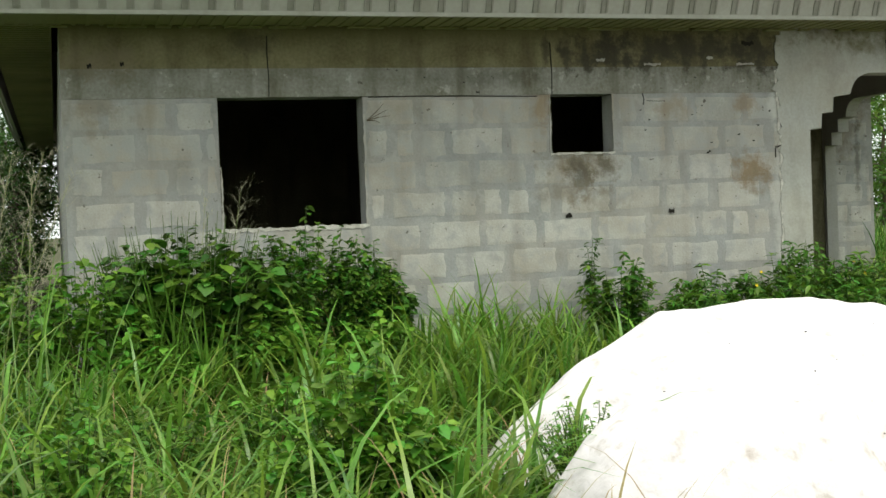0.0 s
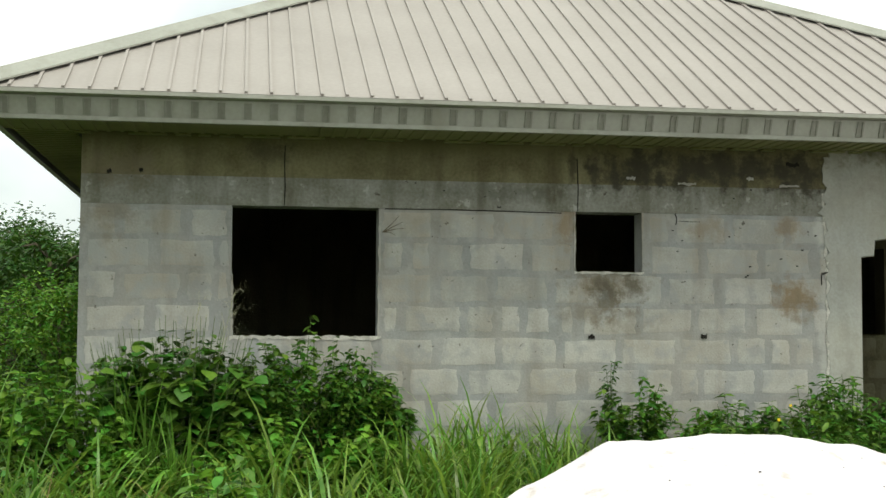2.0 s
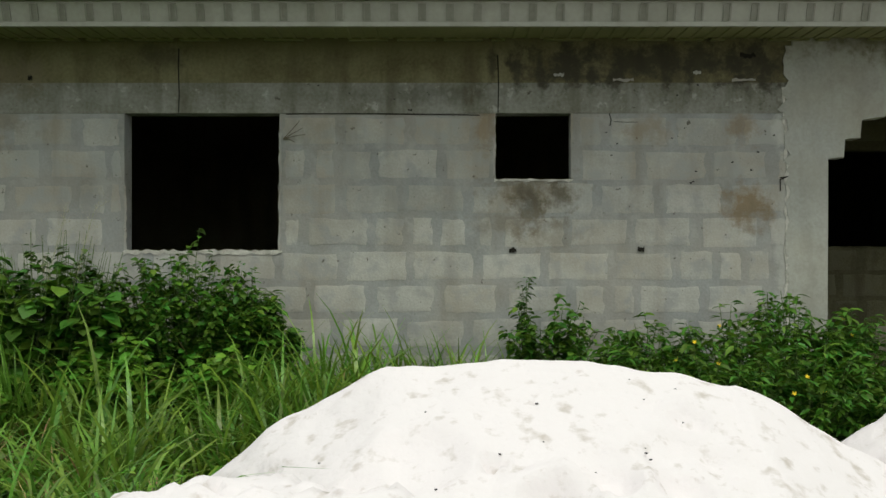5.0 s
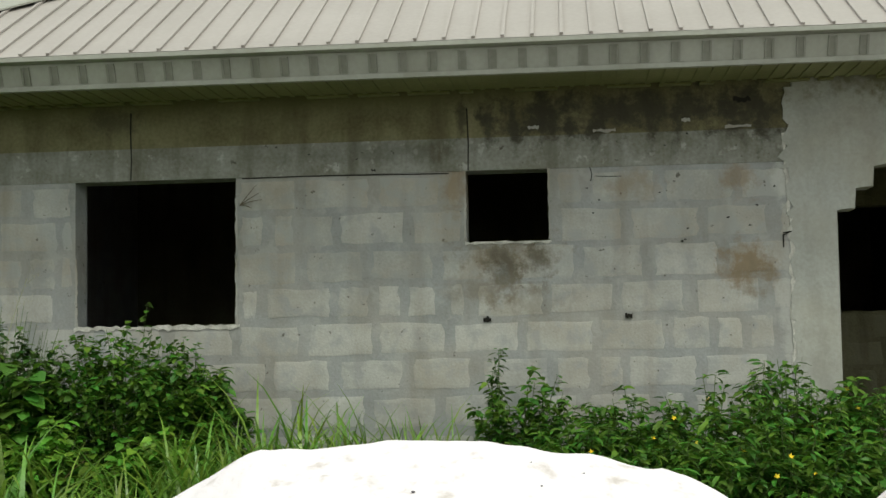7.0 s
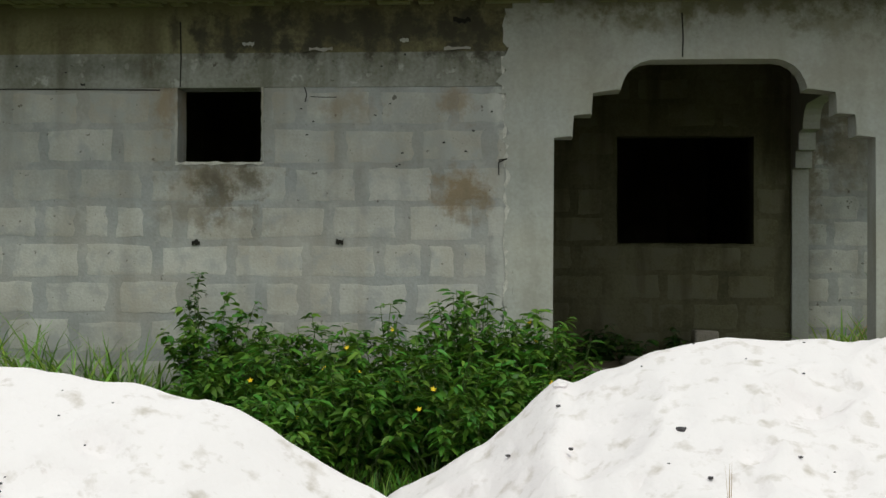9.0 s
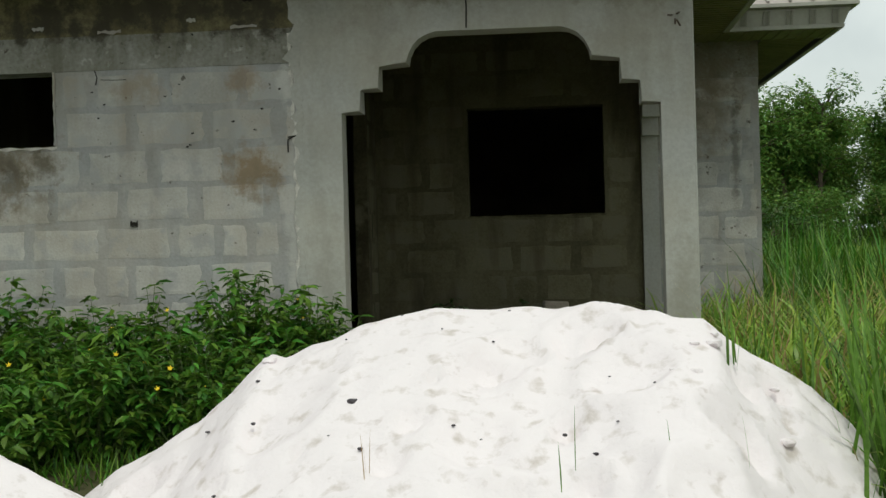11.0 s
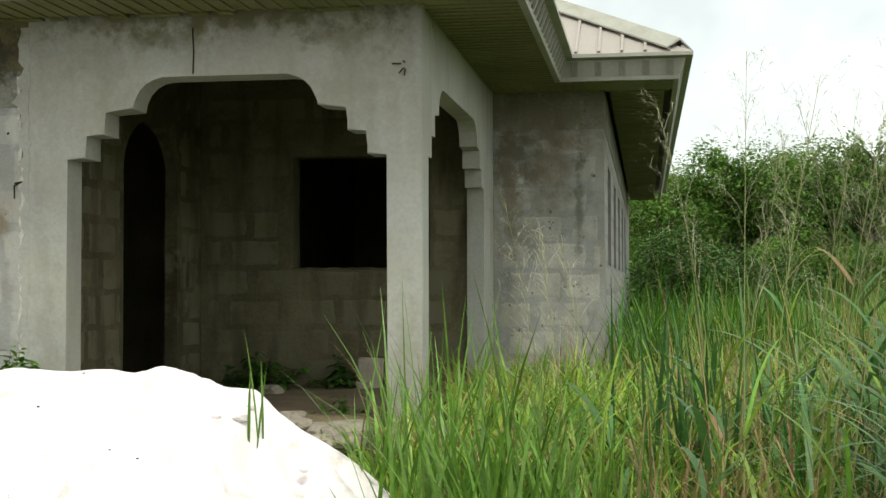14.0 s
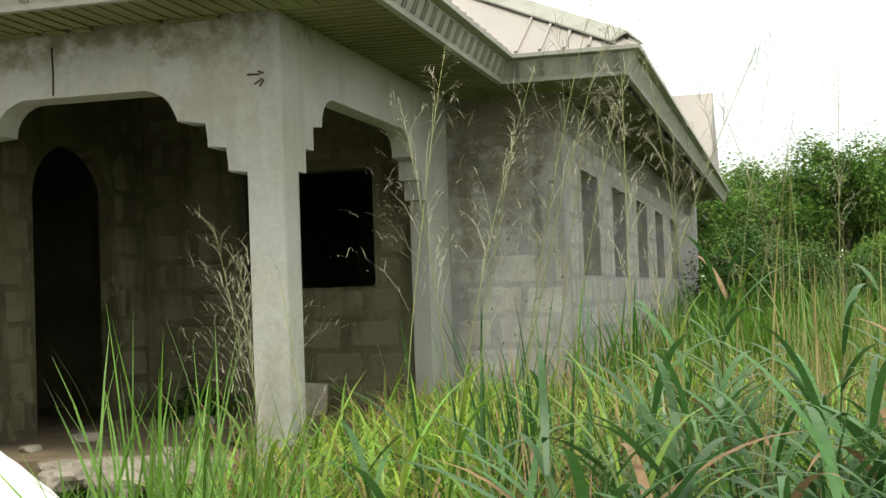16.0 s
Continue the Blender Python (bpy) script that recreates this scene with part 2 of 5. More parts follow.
# near-black colour in place of the shade inside holes and cracks
HOLE = material("painted_cavity_shade", (0.02, 0.018, 0.014), (0.01, 0.009, 0.007), 9, 1.0, 0.2, 70)
ROOF = material("roof_sheet", (0.40, 0.36, 0.335), (0.34, 0.305, 0.28), 0.9, 0.6, 0.05, 30, spec=0.25)
FASCIA = material("fascia_sheet", (0.38, 0.375, 0.33), (0.30, 0.295, 0.255), 1.5, 0.55, 0.06, 30, streak=(0.20, 0.19, 0.14), streak_amount=0.4)
# darker copy of the fascia sheet, with the notches' shade in the rib colour
RIB = material("shaded_fascia_rib_sheet", (0.27, 0.265, 0.23), (0.20, 0.195, 0.16), 1.5, 0.6, 0.06, 30)
SOFFIT = material("soffit_sheet", (0.23, 0.225, 0.10), (0.145, 0.142, 0.055), 1.5, 0.6, 0.06, 30)
SAND = material("white_sand", (0.79, 0.725, 0.745), (0.56, 0.495, 0.47), 8.5, 1.0, 1.0, 110, fine_share=0.08, detail=3.0, contrast=(0.28, 0.43), spec=0.1, specks=((0.42, 0.34, 0.31), 11.0, 0.62, 0.80, 0.6))
SOIL = material("ground_soil", (0.10, 0.09, 0.045), (0.045, 0.05, 0.02), 1.2, 1.0, 0.6, 25)
FLOOR = material("porch_floor", (0.22, 0.165, 0.11), (0.11, 0.085, 0.05), 2.5, 1.0, 0.5, 35)
STONE = material("rubble", (0.38, 0.335, 0.28), (0.22, 0.19, 0.15), 8, 1.0, 0.7, 60, per_object=0.15)
PEBBLE = material("dark_pebble", (0.09, 0.08, 0.085), (0.05, 0.045, 0.05), 20, 0.9, 0.4, 90)
GRASS = material("grass_blade", (0.105, 0.265, 0.026), (0.045, 0.13, 0.012), 3.0, 0.5, 0, 40, island=0.4, translucent=0.35, spec=0.4)
GRASS_PALE = material("pale_grass_blade", (0.195, 0.36, 0.052), (0.10, 0.21, 0.027), 3.0, 0.38, 0, 40, island=0.35, translucent=0.35, spec=0.45)
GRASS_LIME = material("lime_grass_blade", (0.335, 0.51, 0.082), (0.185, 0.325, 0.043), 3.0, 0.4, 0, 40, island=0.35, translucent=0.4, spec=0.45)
REED = material("broad_reed_leaf", (0.10, 0.25, 0.06), (0.05, 0.14, 0.03), 3.0, 0.33, 0, 40, island=0.3, translucent=0.3, spec=0.55)
TUFT = material("tuft_blade", (0.165, 0.305, 0.045), (0.075, 0.165, 0.02), 5.0, 0.42, 0, 40, per_object=0.4, translucent=0.35, spec=0.45)
TUFT_REED = material("tuft_reed_leaf", (0.078, 0.19, 0.048), (0.036, 0.095, 0.022), 3.0, 0.42, 0, 40, per_object=0.3, translucent=0.25, spec=0.45)
DRY_LEAF = material("withered_reed_leaf", (0.34, 0.255, 0.12), (0.21, 0.15, 0.07), 3.0, 0.7, 0, 40, island=0.2, translucent=0.2)
STRAW = material("dry_grass", (0.46, 0.36, 0.17), (0.28, 0.20, 0.09), 3.0, 0.7, 0, 40, island=0.3, translucent=0.2)
STRAW_GREEN = material("ripe_grass_stalk", (0.30, 0.34, 0.13), (0.19, 0.22, 0.07), 3.0, 0.6, 0, 40, island=0.2, translucent=0.2)
LEAF = material("bush_leaf", (0.095, 0.235, 0.025), (0.046, 0.13, 0.012), 4.0, 0.5, 0, 40, island=0.35, translucent=0.3, spec=0.4)
SEED = material("grass_seed", (0.40, 0.39, 0.27), (0.26, 0.25, 0.16), 20, 0.7, 0, 60, island=0.25, translucent=0.2)
LEAF_LIGHT = material("weed_leaf", (0.165, 0.37, 0.042), (0.08, 0.21, 0.02), 4.0, 0.5, 0, 40, island=0.35, translucent=0.35, spec=0.4)
LEAF_DARK = material("dark_leaf", (0.058, 0.15, 0.019), (0.028, 0.08, 0.009), 4.0, 0.5, 0, 40, island=0.35, translucent=0.25, spec=0.4)
TREE_LEAF = material("tree_leaf", (0.165, 0.305, 0.056), (0.066, 0.158, 0.027), 0.5, 0.6, 0, 10, island=0.4, translucent=0.35)
STEM = material("green_stem", (0.10, 0.15, 0.04), (0.06, 0.09, 0.03), 10, 0.7, 0.1, 60)
BARK = material("tree_bark", (0.17, 0.14, 0.10), (0.08, 0.065, 0.045), 4, 0.95, 0.6, 30)
FLOWER = material("yellow_petal", (0.85, 0.66, 0.05), (0.78, 0.55, 0.03), 20, 0.6, 0, 60)
METAL = material("rusty_bar", (0.09, 0.055, 0.035), (0.05, 0.03, 0.02), 30, 0.8, 0.3, 90)

# ---- building helpers ----


def mesh_of(name, verts, faces, mat, smooth=False):
    me = bpy.data.meshes.new(name)
    me.from_pydata(verts, [], faces)
    me.materials.append(mat)
    if smooth:
        me.shade_smooth()
    me.update()
    return me


def from_bm(name, bm, mat, smooth=False):
    me = bpy.data.meshes.new(name)
    bmesh.ops.recalc_face_normals(bm, faces=bm.faces)
    bm.to_mesh(me)
    bm.free()
    me.materials.append(mat)
    if smooth:
        me.shade_smooth()
    return me


def part(name, bm, mat, parent, label=""):
    ob = new(name, from_bm(name, bm, mat))
    ob.parent = parent
    return tagged(ob, label)


def piece(name, me, parent, place=(0, 0, 0), turn=0.0, size=(1, 1, 1)):
    ob = new(name, me)
    ob.parent = parent
    ob.matrix_basis = Matrix.LocRotScale(place, Euler((0, 0, turn)), size)
    return ob


def box(bm, x0, x1, y0, y1, z0, z1):
    v = [bm.verts.new(p) for p in ((x0, y0, z0), (x1, y0, z0), (x1, y1, z0), (x0, y1, z0), (x0, y0, z1), (x1, y0, z1), (x1, y1, z1), (x0, y1, z1))]
    for f in ((0, 3, 2, 1), (4, 5, 6, 7), (0, 1, 5, 4), (1, 2, 6, 5), (2, 3, 7, 6), (3, 0, 4, 7)):
        bm.faces.new([v[i] for i in f])


def slab(bm, outline, along, d0, d1):
    """An outline in two axes drawn out along the third: 'y' takes (x, z), 'x' takes (y, z)."""
    def at(p, d):
        return (p[0], d, p[1]) if along == "y" else (d, p[0], p[1])
    a = [bm.verts.new(at(p, d0)) for p in outline]
    b = [bm.verts.new(at(p, d1)) for p in outline]
    bm.faces.new(a)
    bm.faces.new(b[::-1])
    for i in range(len(a)):
        j = (i + 1) % len(a)
        bm.faces.new((a[i], a[j], b[j], b[i]))


def beam_between(bm, p, q, w, h):
    """A square bar from p to q."""
    p, q = Vector(p), Vector(q)
    d = (q - p).normalized()
    s = d.cross(Vector((0, 0, 1)))
    s = s.normalized() if s.length > 1e-4 else Vector((1, 0, 0))
    u = s.cross(d)
    ends = []
    for c in (p, q):
        ends.append([bm.verts.new(c + s * a * w / 2 + u * b * h / 2) for a, b in ((-1, -1), (1, -1), (1, 1), (-1, 1))])
    bm.faces.new(ends[0][::-1])
    bm.faces.new(ends[1])
    for i in range(4):
        j = (i + 1) % 4
        bm.faces.new((ends[0][i], ends[0][j], ends[1][j], ends[1][i]))


def tube(bm, pts, r0, r1, sides=5):
    rings = []
    for i, p in enumerate(pts):
        p = Vector(p)
        d = (Vector(pts[min(i + 1, len(pts) - 1)]) - Vector(pts[max(i - 1, 0)])).normalized()
        s = d.cross(Vector((0.31, 0.95, 0.1))).normalized()
        u = d.cross(s)
        rad = r0 + (r1 - r0) * i / (len(pts) - 1)
        rings.append([bm.verts.new(p + (s * math.cos(2 * math.pi * k / sides) + u * math.sin(2 * math.pi * k / sides)) * rad) for k in range(sides)])
    for a, b in zip(rings, rings[1:]):
        for k in range(sides):
            j = (k + 1) % sides
            bm.faces.new((a[k], a[j], b[j], b[k]))
    bm.faces.new(rings[-1])


def block_mesh(name, w, h, seed, mat, depth=0.0022, along="y"):
    """A worn block face: a chamfered slab with an uneven edge, its front towards -y (or +x)."""
    r = random.Random(seed)
    n = 16
    ring = []
    for i in range(n):
        k = i / n * 4
        side, f = int(k), k - int(k)
        cx, cz = [(-1 + 2 * f, -1), (1, -1 + 2 * f), (1 - 2 * f, 1), (-1, 1 - 2 * f)][side]
        corner = 0.985 if abs(cx) > 0.95 and abs(cz) > 0.95 else 1.0
        ring.append((cx * w / 2 * corner + r.uniform(-0.012, 0.012), cz * h / 2 * corner + r.uniform(-0.009, 0.009)))
    verts, faces = [], []
    for inset, d in ((0.0, 0.0), (0.009, -depth * 0.5), (0.026, -depth)):
        for a, c in ring:
            s = 1 - inset / (w / 2)
            t = 1 - inset / (h / 2)
            verts.append((a * s, d, c * t) if along == "y" else (-d, a * s, c * t))
    for k in range(2):
        for i in range(n):
            j = (i + 1) % n
            faces.append((k * n + i, k * n + j, (k + 1) * n + j, (k + 1) * n + i))
    faces.append(tuple(range(2 * n, 3 * n)))
    if along != "y":
        faces = [f[::-1] for f in faces]
    return mesh_of(name, verts, faces, mat)


PITCH_X, PITCH_Z = 0.51, 0.26


def lay_blocks(wall, face, a0, a1, z0, z1, holes, mat, along="y", shift=0.0, seed=1, upper=None, above=9.0):
    """Running bond of blocks on a wall's face between a0 and a1, cut round the holes (a0, a1, z0, z1)."""
    r = random.Random(seed)
    cache = {}
    z, row = z0, 0
    while z + 0.12 < z1:
        h = min(PITCH_Z, z1 - z)
        cuts = [a0]
        a = a0 + shift + (row % 2) * PITCH_X / 2 - PITCH_X
        while a < a1:
            a += PITCH_X + r.uniform(-0.02, 0.02)
            if r.random() < 0.12 and a0 < a - PITCH_X * 0.5 < a1:
                cuts.append(a - PITCH_X * r.uniform(0.4, 0.6))
            if a0 + 0.07 < a < a1 - 0.07:
                cuts.append(a)
        cuts.append(a1)
        cuts = sorted(cuts)
        for c0, c1 in zip(cuts, cuts[1:]):
            spans = [(c0, c1)]
            for h0, h1, g0, g1 in holes:
                if z + h * 0.65 > g0 and z + h * 0.35 < g1:
                    cut = []
                    for s0, s1 in spans:
                        if s1 <= h0 or s0 >= h1:
                            cut.append((s0, s1))
                        else:
                            cut += [(s0, h0)] if s0 < h0 else []
                            cut += [(h1, s1)] if s1 > h1 else []
                    spans = cut
            for s0, s1 in spans:
                w = round((s1 - s0 - r.uniform(0.06, 0.11)) / 0.03) * 0.03
                if w < 0.06:
                    continue
                bh = round((h - r.uniform(0.04, 0.07)) / 0.01) * 0.01
                use = upper if upper and z > above + r.uniform(-0.3, 0.3) else mat
                key = (w, bh, r.randrange(5), use.name)
                if key not in cache:
                    cache[key] = block_mesh("block", w, bh, int(w * 1000 + bh * 7000) + key[2], use, along=along)
                c, zc = (s0 + s1) / 2 + r.uniform(-0.008, 0.008), z + h / 2 + r.uniform(-0.008, 0.008)
                off = r.uniform(-0.001, 0.0015)
                piece("block", cache[key], wall, (c, face - off, zc) if along == "y" else (face + off, c, zc))
        z += PITCH_Z
        row += 1


# ---- ground ----


def ground_z(x, y):
    s = min(1.0, max(0.0, (-y - 0.2) / 3.2))
    return -0.10 - 0.38 * s * s * (3 - 2 * s) - 0.05 * min(1.0, max(0.0, (-y - 4) / 5))


def build_ground():
    xs = sorted(set([-600, -250, -100, -50, -25] + [round(-14 + 0.5 * i, 2) for i in range(81)] + [32, 45, 70, 130, 300, 600]))
    ys = sorted(set([-600, -200, -60, -30] + [round(-18 + 0.5 * i, 2) for i in range(90)] + [32, 45, 70, 130, 300, 700]))
    verts = [(x, y, ground_z(x, y) + (0.05 * noise.noise((x * 0.7, y * 0.7, 0)) if -14 < x < 26 and -18 < y < 26 and not (-0.8 < x < 10.3 and -0.8 < y < 21) else 0)) for y in ys for x in xs]
    w = len(xs)
    faces = [(j * w + i, j * w + i + 1, (j + 1) * w + i + 1, (j + 1) * w + i) for j in range(len(ys) - 1) for i in range(w - 1)]
    tagged(new("ground", mesh_of("ground", verts, faces, SOIL, True)), "dark damp soil under overgrown weeds", "ground", kind="structure")


build_ground()

# ---- house ----
house = tagged(new("house"), "unfinished grey sandcrete block bungalow with a hipped metal roof", "house")
TOP, BACK = 2.70, 19.0
WIN = (1.20, 2.40, 1.04, 2.10)
SMALL = (4.07, 4.66, 1.59, 2.10)


def wall_part(name, rects, mat, label):
    bm = bmesh.new()
    for r in rects:
        box(bm, *r)
    return part(name, bm, mat, house, label)


def grid_wall(name, along, cuts, levels, holes, d0, d1, mat, label):
    """A wall in one closed mesh, cut into cells; the cells inside a hole (a0, a1, z0, z1) are left open."""
    bm = bmesh.new()
    full = {}
    for i in range(len(cuts) - 1):
        for k in range(len(levels) - 1):
            a, z = (cuts[i] + cuts[i + 1]) / 2, (levels[k] + levels[k + 1]) / 2
            full[i, k] = not any(h[0] < a < h[1] and h[2] < z < h[3] for h in holes)
    made = {}

    def v(i, k, d):
        if (i, k, d) not in made:
            made[i, k, d] = bm.verts.new((cuts[i], (d0, d1)[d], levels[k]) if along == "y" else ((d0, d1)[d], cuts[i], levels[k]))
        return made[i, k, d]

    for (i, k), solid in full.items():
        if not solid:
            continue
        bm.faces.new((v(i, k, 0), v(i + 1, k, 0), v(i + 1, k + 1, 0), v(i, k + 1, 0)))
        bm.faces.new((v(i, k, 1), v(i, k + 1, 1), v(i + 1, k + 1, 1), v(i + 1, k, 1)))
        for di, dk, p, q in ((-1, 0, (0, 0), (0, 1)), (1, 0, (1, 0), (1, 1)), (0, -1, (0, 0), (1, 0)), (0, 1, (0, 1), (1, 1))):
            if not full.get((i + di, k + dk), False):
                bm.faces.new((v(i + p[0], k + p[1], 0), v(i + q[0], k + q[1], 0), v(i + q[0], k + q[1], 1), v(i + p[0], k + p[1], 1)))
    return part(name, bm, mat, house, label)


# front wall of the room, round its two openings
front_wall = grid_wall("front_wall", "y", [0, WIN[0], WIN[1], SMALL[0], SMALL[1], 6.36], [-0.4, WIN[2] - 0.01, SMALL[2] - 0.01, 2.098], [WIN[:2] + (WIN[2] - 0.01, 2.2), SMALL[:2] + (SMALL[2] - 0.01, 2.2)], 0, 0.23, MORTAR, "bare sandcrete block front wall with smeared mortar joints")
ring_beam = wall_part("ring_beam", [(0, 6.36, -0.004, 0.23, 2.10, 2.335)], BEAM, "stained grey concrete lintel band")
wall_part("beam_head", [(0, 6.36, 0.002, 0.23, 2.337, TOP)], BEAM_TOP, "brown-stained blockwork under the eaves, darkened for their shade")

# stepped arch of the porch, with its post
LEFT_STEPS = [(6.633, 1.755), (6.765, 1.755), (6.765, 1.905), (6.893, 1.905), (6.893, 2.055), (7.085, 2.07)]
ARC_L = [(7.085 + 0.20 * (1 - math.cos(a)), 2.07 + 0.20 * math.sin(a)) for a in [radians(18 * i) for i in range(1, 6)]]
ARC_R = [(15.395 - x, z) for x, z in reversed(ARC_L)]
RIGHT_STEPS = [(15.395 - x, z) for x, z in reversed(LEFT_STEPS)]
bm = bmesh.new()
slab(bm, [(6.36, -0.4), (6.633, -0.4)] + LEFT_STEPS + ARC_L + ARC_R + RIGHT_STEPS + [(8.755, -0.4), (8.98, -0.4), (8.98, TOP), (6.36, TOP)], "y", -0.012, 0.22)
bmesh.ops.bevel(bm, geom=[e for e in bm.edges if abs((e.verts[0].co - e.verts[1].co).y) < 1e-4 and e.verts[0].co.y < 0], offset=0.008, segments=1, affect="EDGES")
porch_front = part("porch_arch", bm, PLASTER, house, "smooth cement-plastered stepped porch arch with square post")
# stepped arch on the side of the porch
SIDE_L = [(0.22, 1.755), (0.36, 1.755), (0.36, 1.905), (0.50, 1.905), (0.50, 2.055), (0.66, 2.07)]
SIDE_ARC = [(0.66 + 0.22 * (1 - math.cos(a)), 2.07 + 0.20 * math.sin(a)) for a in [radians(18 * i) for i in range(1, 6)]]
MID = 1.64
bm = bmesh.new()
slab(bm, SIDE_L + SIDE_ARC + [(2 * MID - y, z) for y, z in reversed(SIDE_ARC)] + [(2 * MID - y, z) for y, z in reversed(SIDE_L)] + [(2 * MID - 0.22, -0.4), (3.75, -0.4), (3.75, TOP), (0.22, TOP)], "x", 8.83, 8.976)
part("porch_side_arch", bm, PLASTER, house, "cement-plastered stepped arch beside the porch post")

# porch inside
PL, D0, D1 = 6.43, 1.39, 2.52
porch_left = wall_part("porch_left_wall", [(6.32, PL, 0.232, D0, -0.3, 3.25), (6.32, PL, D1, 3.34, -0.3, 3.25), (6.32, PL, D0, D1, 2.262, 3.25)], INNER_WARM, "weathered side wall of the porch with arched doorway, shade in its colour")
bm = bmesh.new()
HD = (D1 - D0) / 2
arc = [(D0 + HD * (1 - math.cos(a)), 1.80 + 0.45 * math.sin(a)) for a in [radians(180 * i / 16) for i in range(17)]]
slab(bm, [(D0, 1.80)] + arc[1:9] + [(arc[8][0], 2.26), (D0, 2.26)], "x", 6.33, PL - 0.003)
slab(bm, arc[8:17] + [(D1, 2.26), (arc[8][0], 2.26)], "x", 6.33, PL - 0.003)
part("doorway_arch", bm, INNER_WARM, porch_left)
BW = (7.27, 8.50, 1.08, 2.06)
porch_back = grid_wall("porch_back_wall", "y", [PL + 0.002, BW[0], BW[1], 8.828], [-0.3, BW[2], BW[3], 3.25], [BW], 3.11, 3.34, INNER, "block wall at the back of the porch with window opening, shade in its colour")
porch_slab = wall_part("porch_floor", [(PL + 0.002, 8.828, 0.225, 3.11, -0.4, 0.06), (6.635, 8.75, 0.03, 0.223, -0.4, 0.06)], FLOOR, "rough earth and concrete porch floor")
# set-back wall and the long side wall
set_back = wall_part("set_back_wall", [(8.978, 9.98, 3.75, 3.98, -0.4, 2.33)], MORTAR, "block wall set back beside the porch")
wall_part("set_back_beam", [(8.978, 9.985, 3.746, 3.98, 2.332, TOP)], BEAM, "stained concrete beam over the set-back wall")
SIDE_WINS = [(4.75, 5.85), (6.95, 8.1), (9.3, 10.5), (11.7, 12.9), (14.2, 15.4)]
side_cuts = sorted([3.982, BACK] + [v for w in SIDE_WINS for v in w])
side_wall = grid_wall("side_wall", "x", side_cuts, [-0.4, 1.12, 2.10, 2.33], [(a, b, 1.12, 2.10) for a, b in SIDE_WINS], 9.75, 9.98, MORTAR, "long block side wall with a row of window openings")
wall_part("side_beam", [(9.75, 9.985, 3.982, BACK, 2.332, TOP)], BEAM, "stained concrete beam along the side wall")
# walls that close the rooms
wall_part("left_wall", [(0, 0.23, 0.232, BACK, -0.4, TOP)], MORTAR, "bare block end wall")
wall_part("back_wall", [(0.232, 9.748, BACK - 0.23, BACK, -0.4, TOP)], MORTAR, "bare block rear wall")
# inner walls of an assumed layout, added so that the rooms stay dark
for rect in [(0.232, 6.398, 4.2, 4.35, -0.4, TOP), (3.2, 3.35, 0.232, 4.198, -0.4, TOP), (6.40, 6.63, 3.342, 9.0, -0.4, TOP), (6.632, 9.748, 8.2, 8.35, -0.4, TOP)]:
    wall_part("added_partition", [rect], INNER, "added bare block wall that keeps the rooms dark")
wall_part("house_floor", [(0.232, 9.748, 0.232, BACK - 0.232, -0.42, 0.02)], FLOOR, "unfinished dark floor inside the rooms")
# added to shut off the sky behind the porch window
wall_part("added_partition", [(8.77, 8.90, 4.0, 9.0, -0.3, 2.70)], INNER, "added bare block wall that keeps the rooms dark")
# unseen dark panels, added to stop light bouncing down from the roof sheets
wall_part("added_dark_ceiling", [(PL + 0.01, 8.74, 0.24, 3.10, 3.20, 3.22), (0.232, 6.31, 0.232, BACK - 0.24, 2.705, 2.73), (6.192, 8.74, 3.345, BACK - 0.24, 2.705, 2.73), (8.742, 9.74, 3.99, BACK - 0.24, 2.705, 2.73)], INNER, "added dark panels that keep bounced light out of porch and rooms")

# ---- roof ----
SLOPE, EAVE = 0.56, 2.875
RX0, RX1, RY0 = -0.75, 9.74, -0.76
SX1, SY0 = 10.74, 2.97
ROOF_BACK = BACK + 0.75


def hip_roof(bm, x0, x1, y0, y1, lift=0.0):
    half = (x1 - x0) / 2
    z = EAVE + lift
    a = [bm.verts.new(p) for p in ((x0, y0, z), (x1, y0, z), (x1, y1, z), (x0, y1, z))]
    r0, r1 = bm.verts.new((x0 + half, y0 + half, z + SLOPE * half)), bm.verts.new((x0 + half, y1 - half, z + SLOPE * half))
    bm.faces.new((a[0], a[1], r0))
    bm.faces.new((a[1], a[2], r1, r0))
    bm.faces.new((a[2], a[3], r1))
    bm.faces.new((a[3], a[0], r0, r1))


def seams(owner, x0, x1, y0, y1, sides, pitch=0.193):
    """Standing ribs that run up each slope to the hip."""
    half = (x1 - x0) / 2
    up = Vector((0, 0, 0.014))
    if "front" in sides:
        x = x0 + 0.12
        while x < x1 - 0.05:
            d = min(x - x0, x1 - x) - 0.03
            if d > 0.05:
                rib(Vector((x, y0 + 0.005, EAVE)) + up, Vector((x, y0 + d, EAVE + SLOPE * d)) + up, owner)
            x += pitch
    if "right" in sides:
        y = y0 + 0.12
        while y < y1 - 0.05:
            d = min(y - y0, y1 - y, half) - 0.03
            if d > 0.05:
                rib(Vector((x1 - 0.005, y, EAVE)) + up, Vector((x1 - d, y, EAVE + SLOPE * d)) + up, owner)
            y += pitch
    if "left" in sides:
        y = y0 + 0.12
        while y < y0 + 5:
            d = min(y - y0, y1 - y, half) - 0.03
            if d > 0.05:
                rib(Vector((x0 + 0.005, y, EAVE)) + up, Vector((x0 + d, y, EAVE + SLOPE * d)) + up, owner)
            y += pitch


bm = bmesh.new()
hip_roof(bm, RX0, RX1, RY0, ROOF_BACK)
main_roof = part("roof", bm, ROOF, house, "pale beige long-span metal roof sheets with ribs")
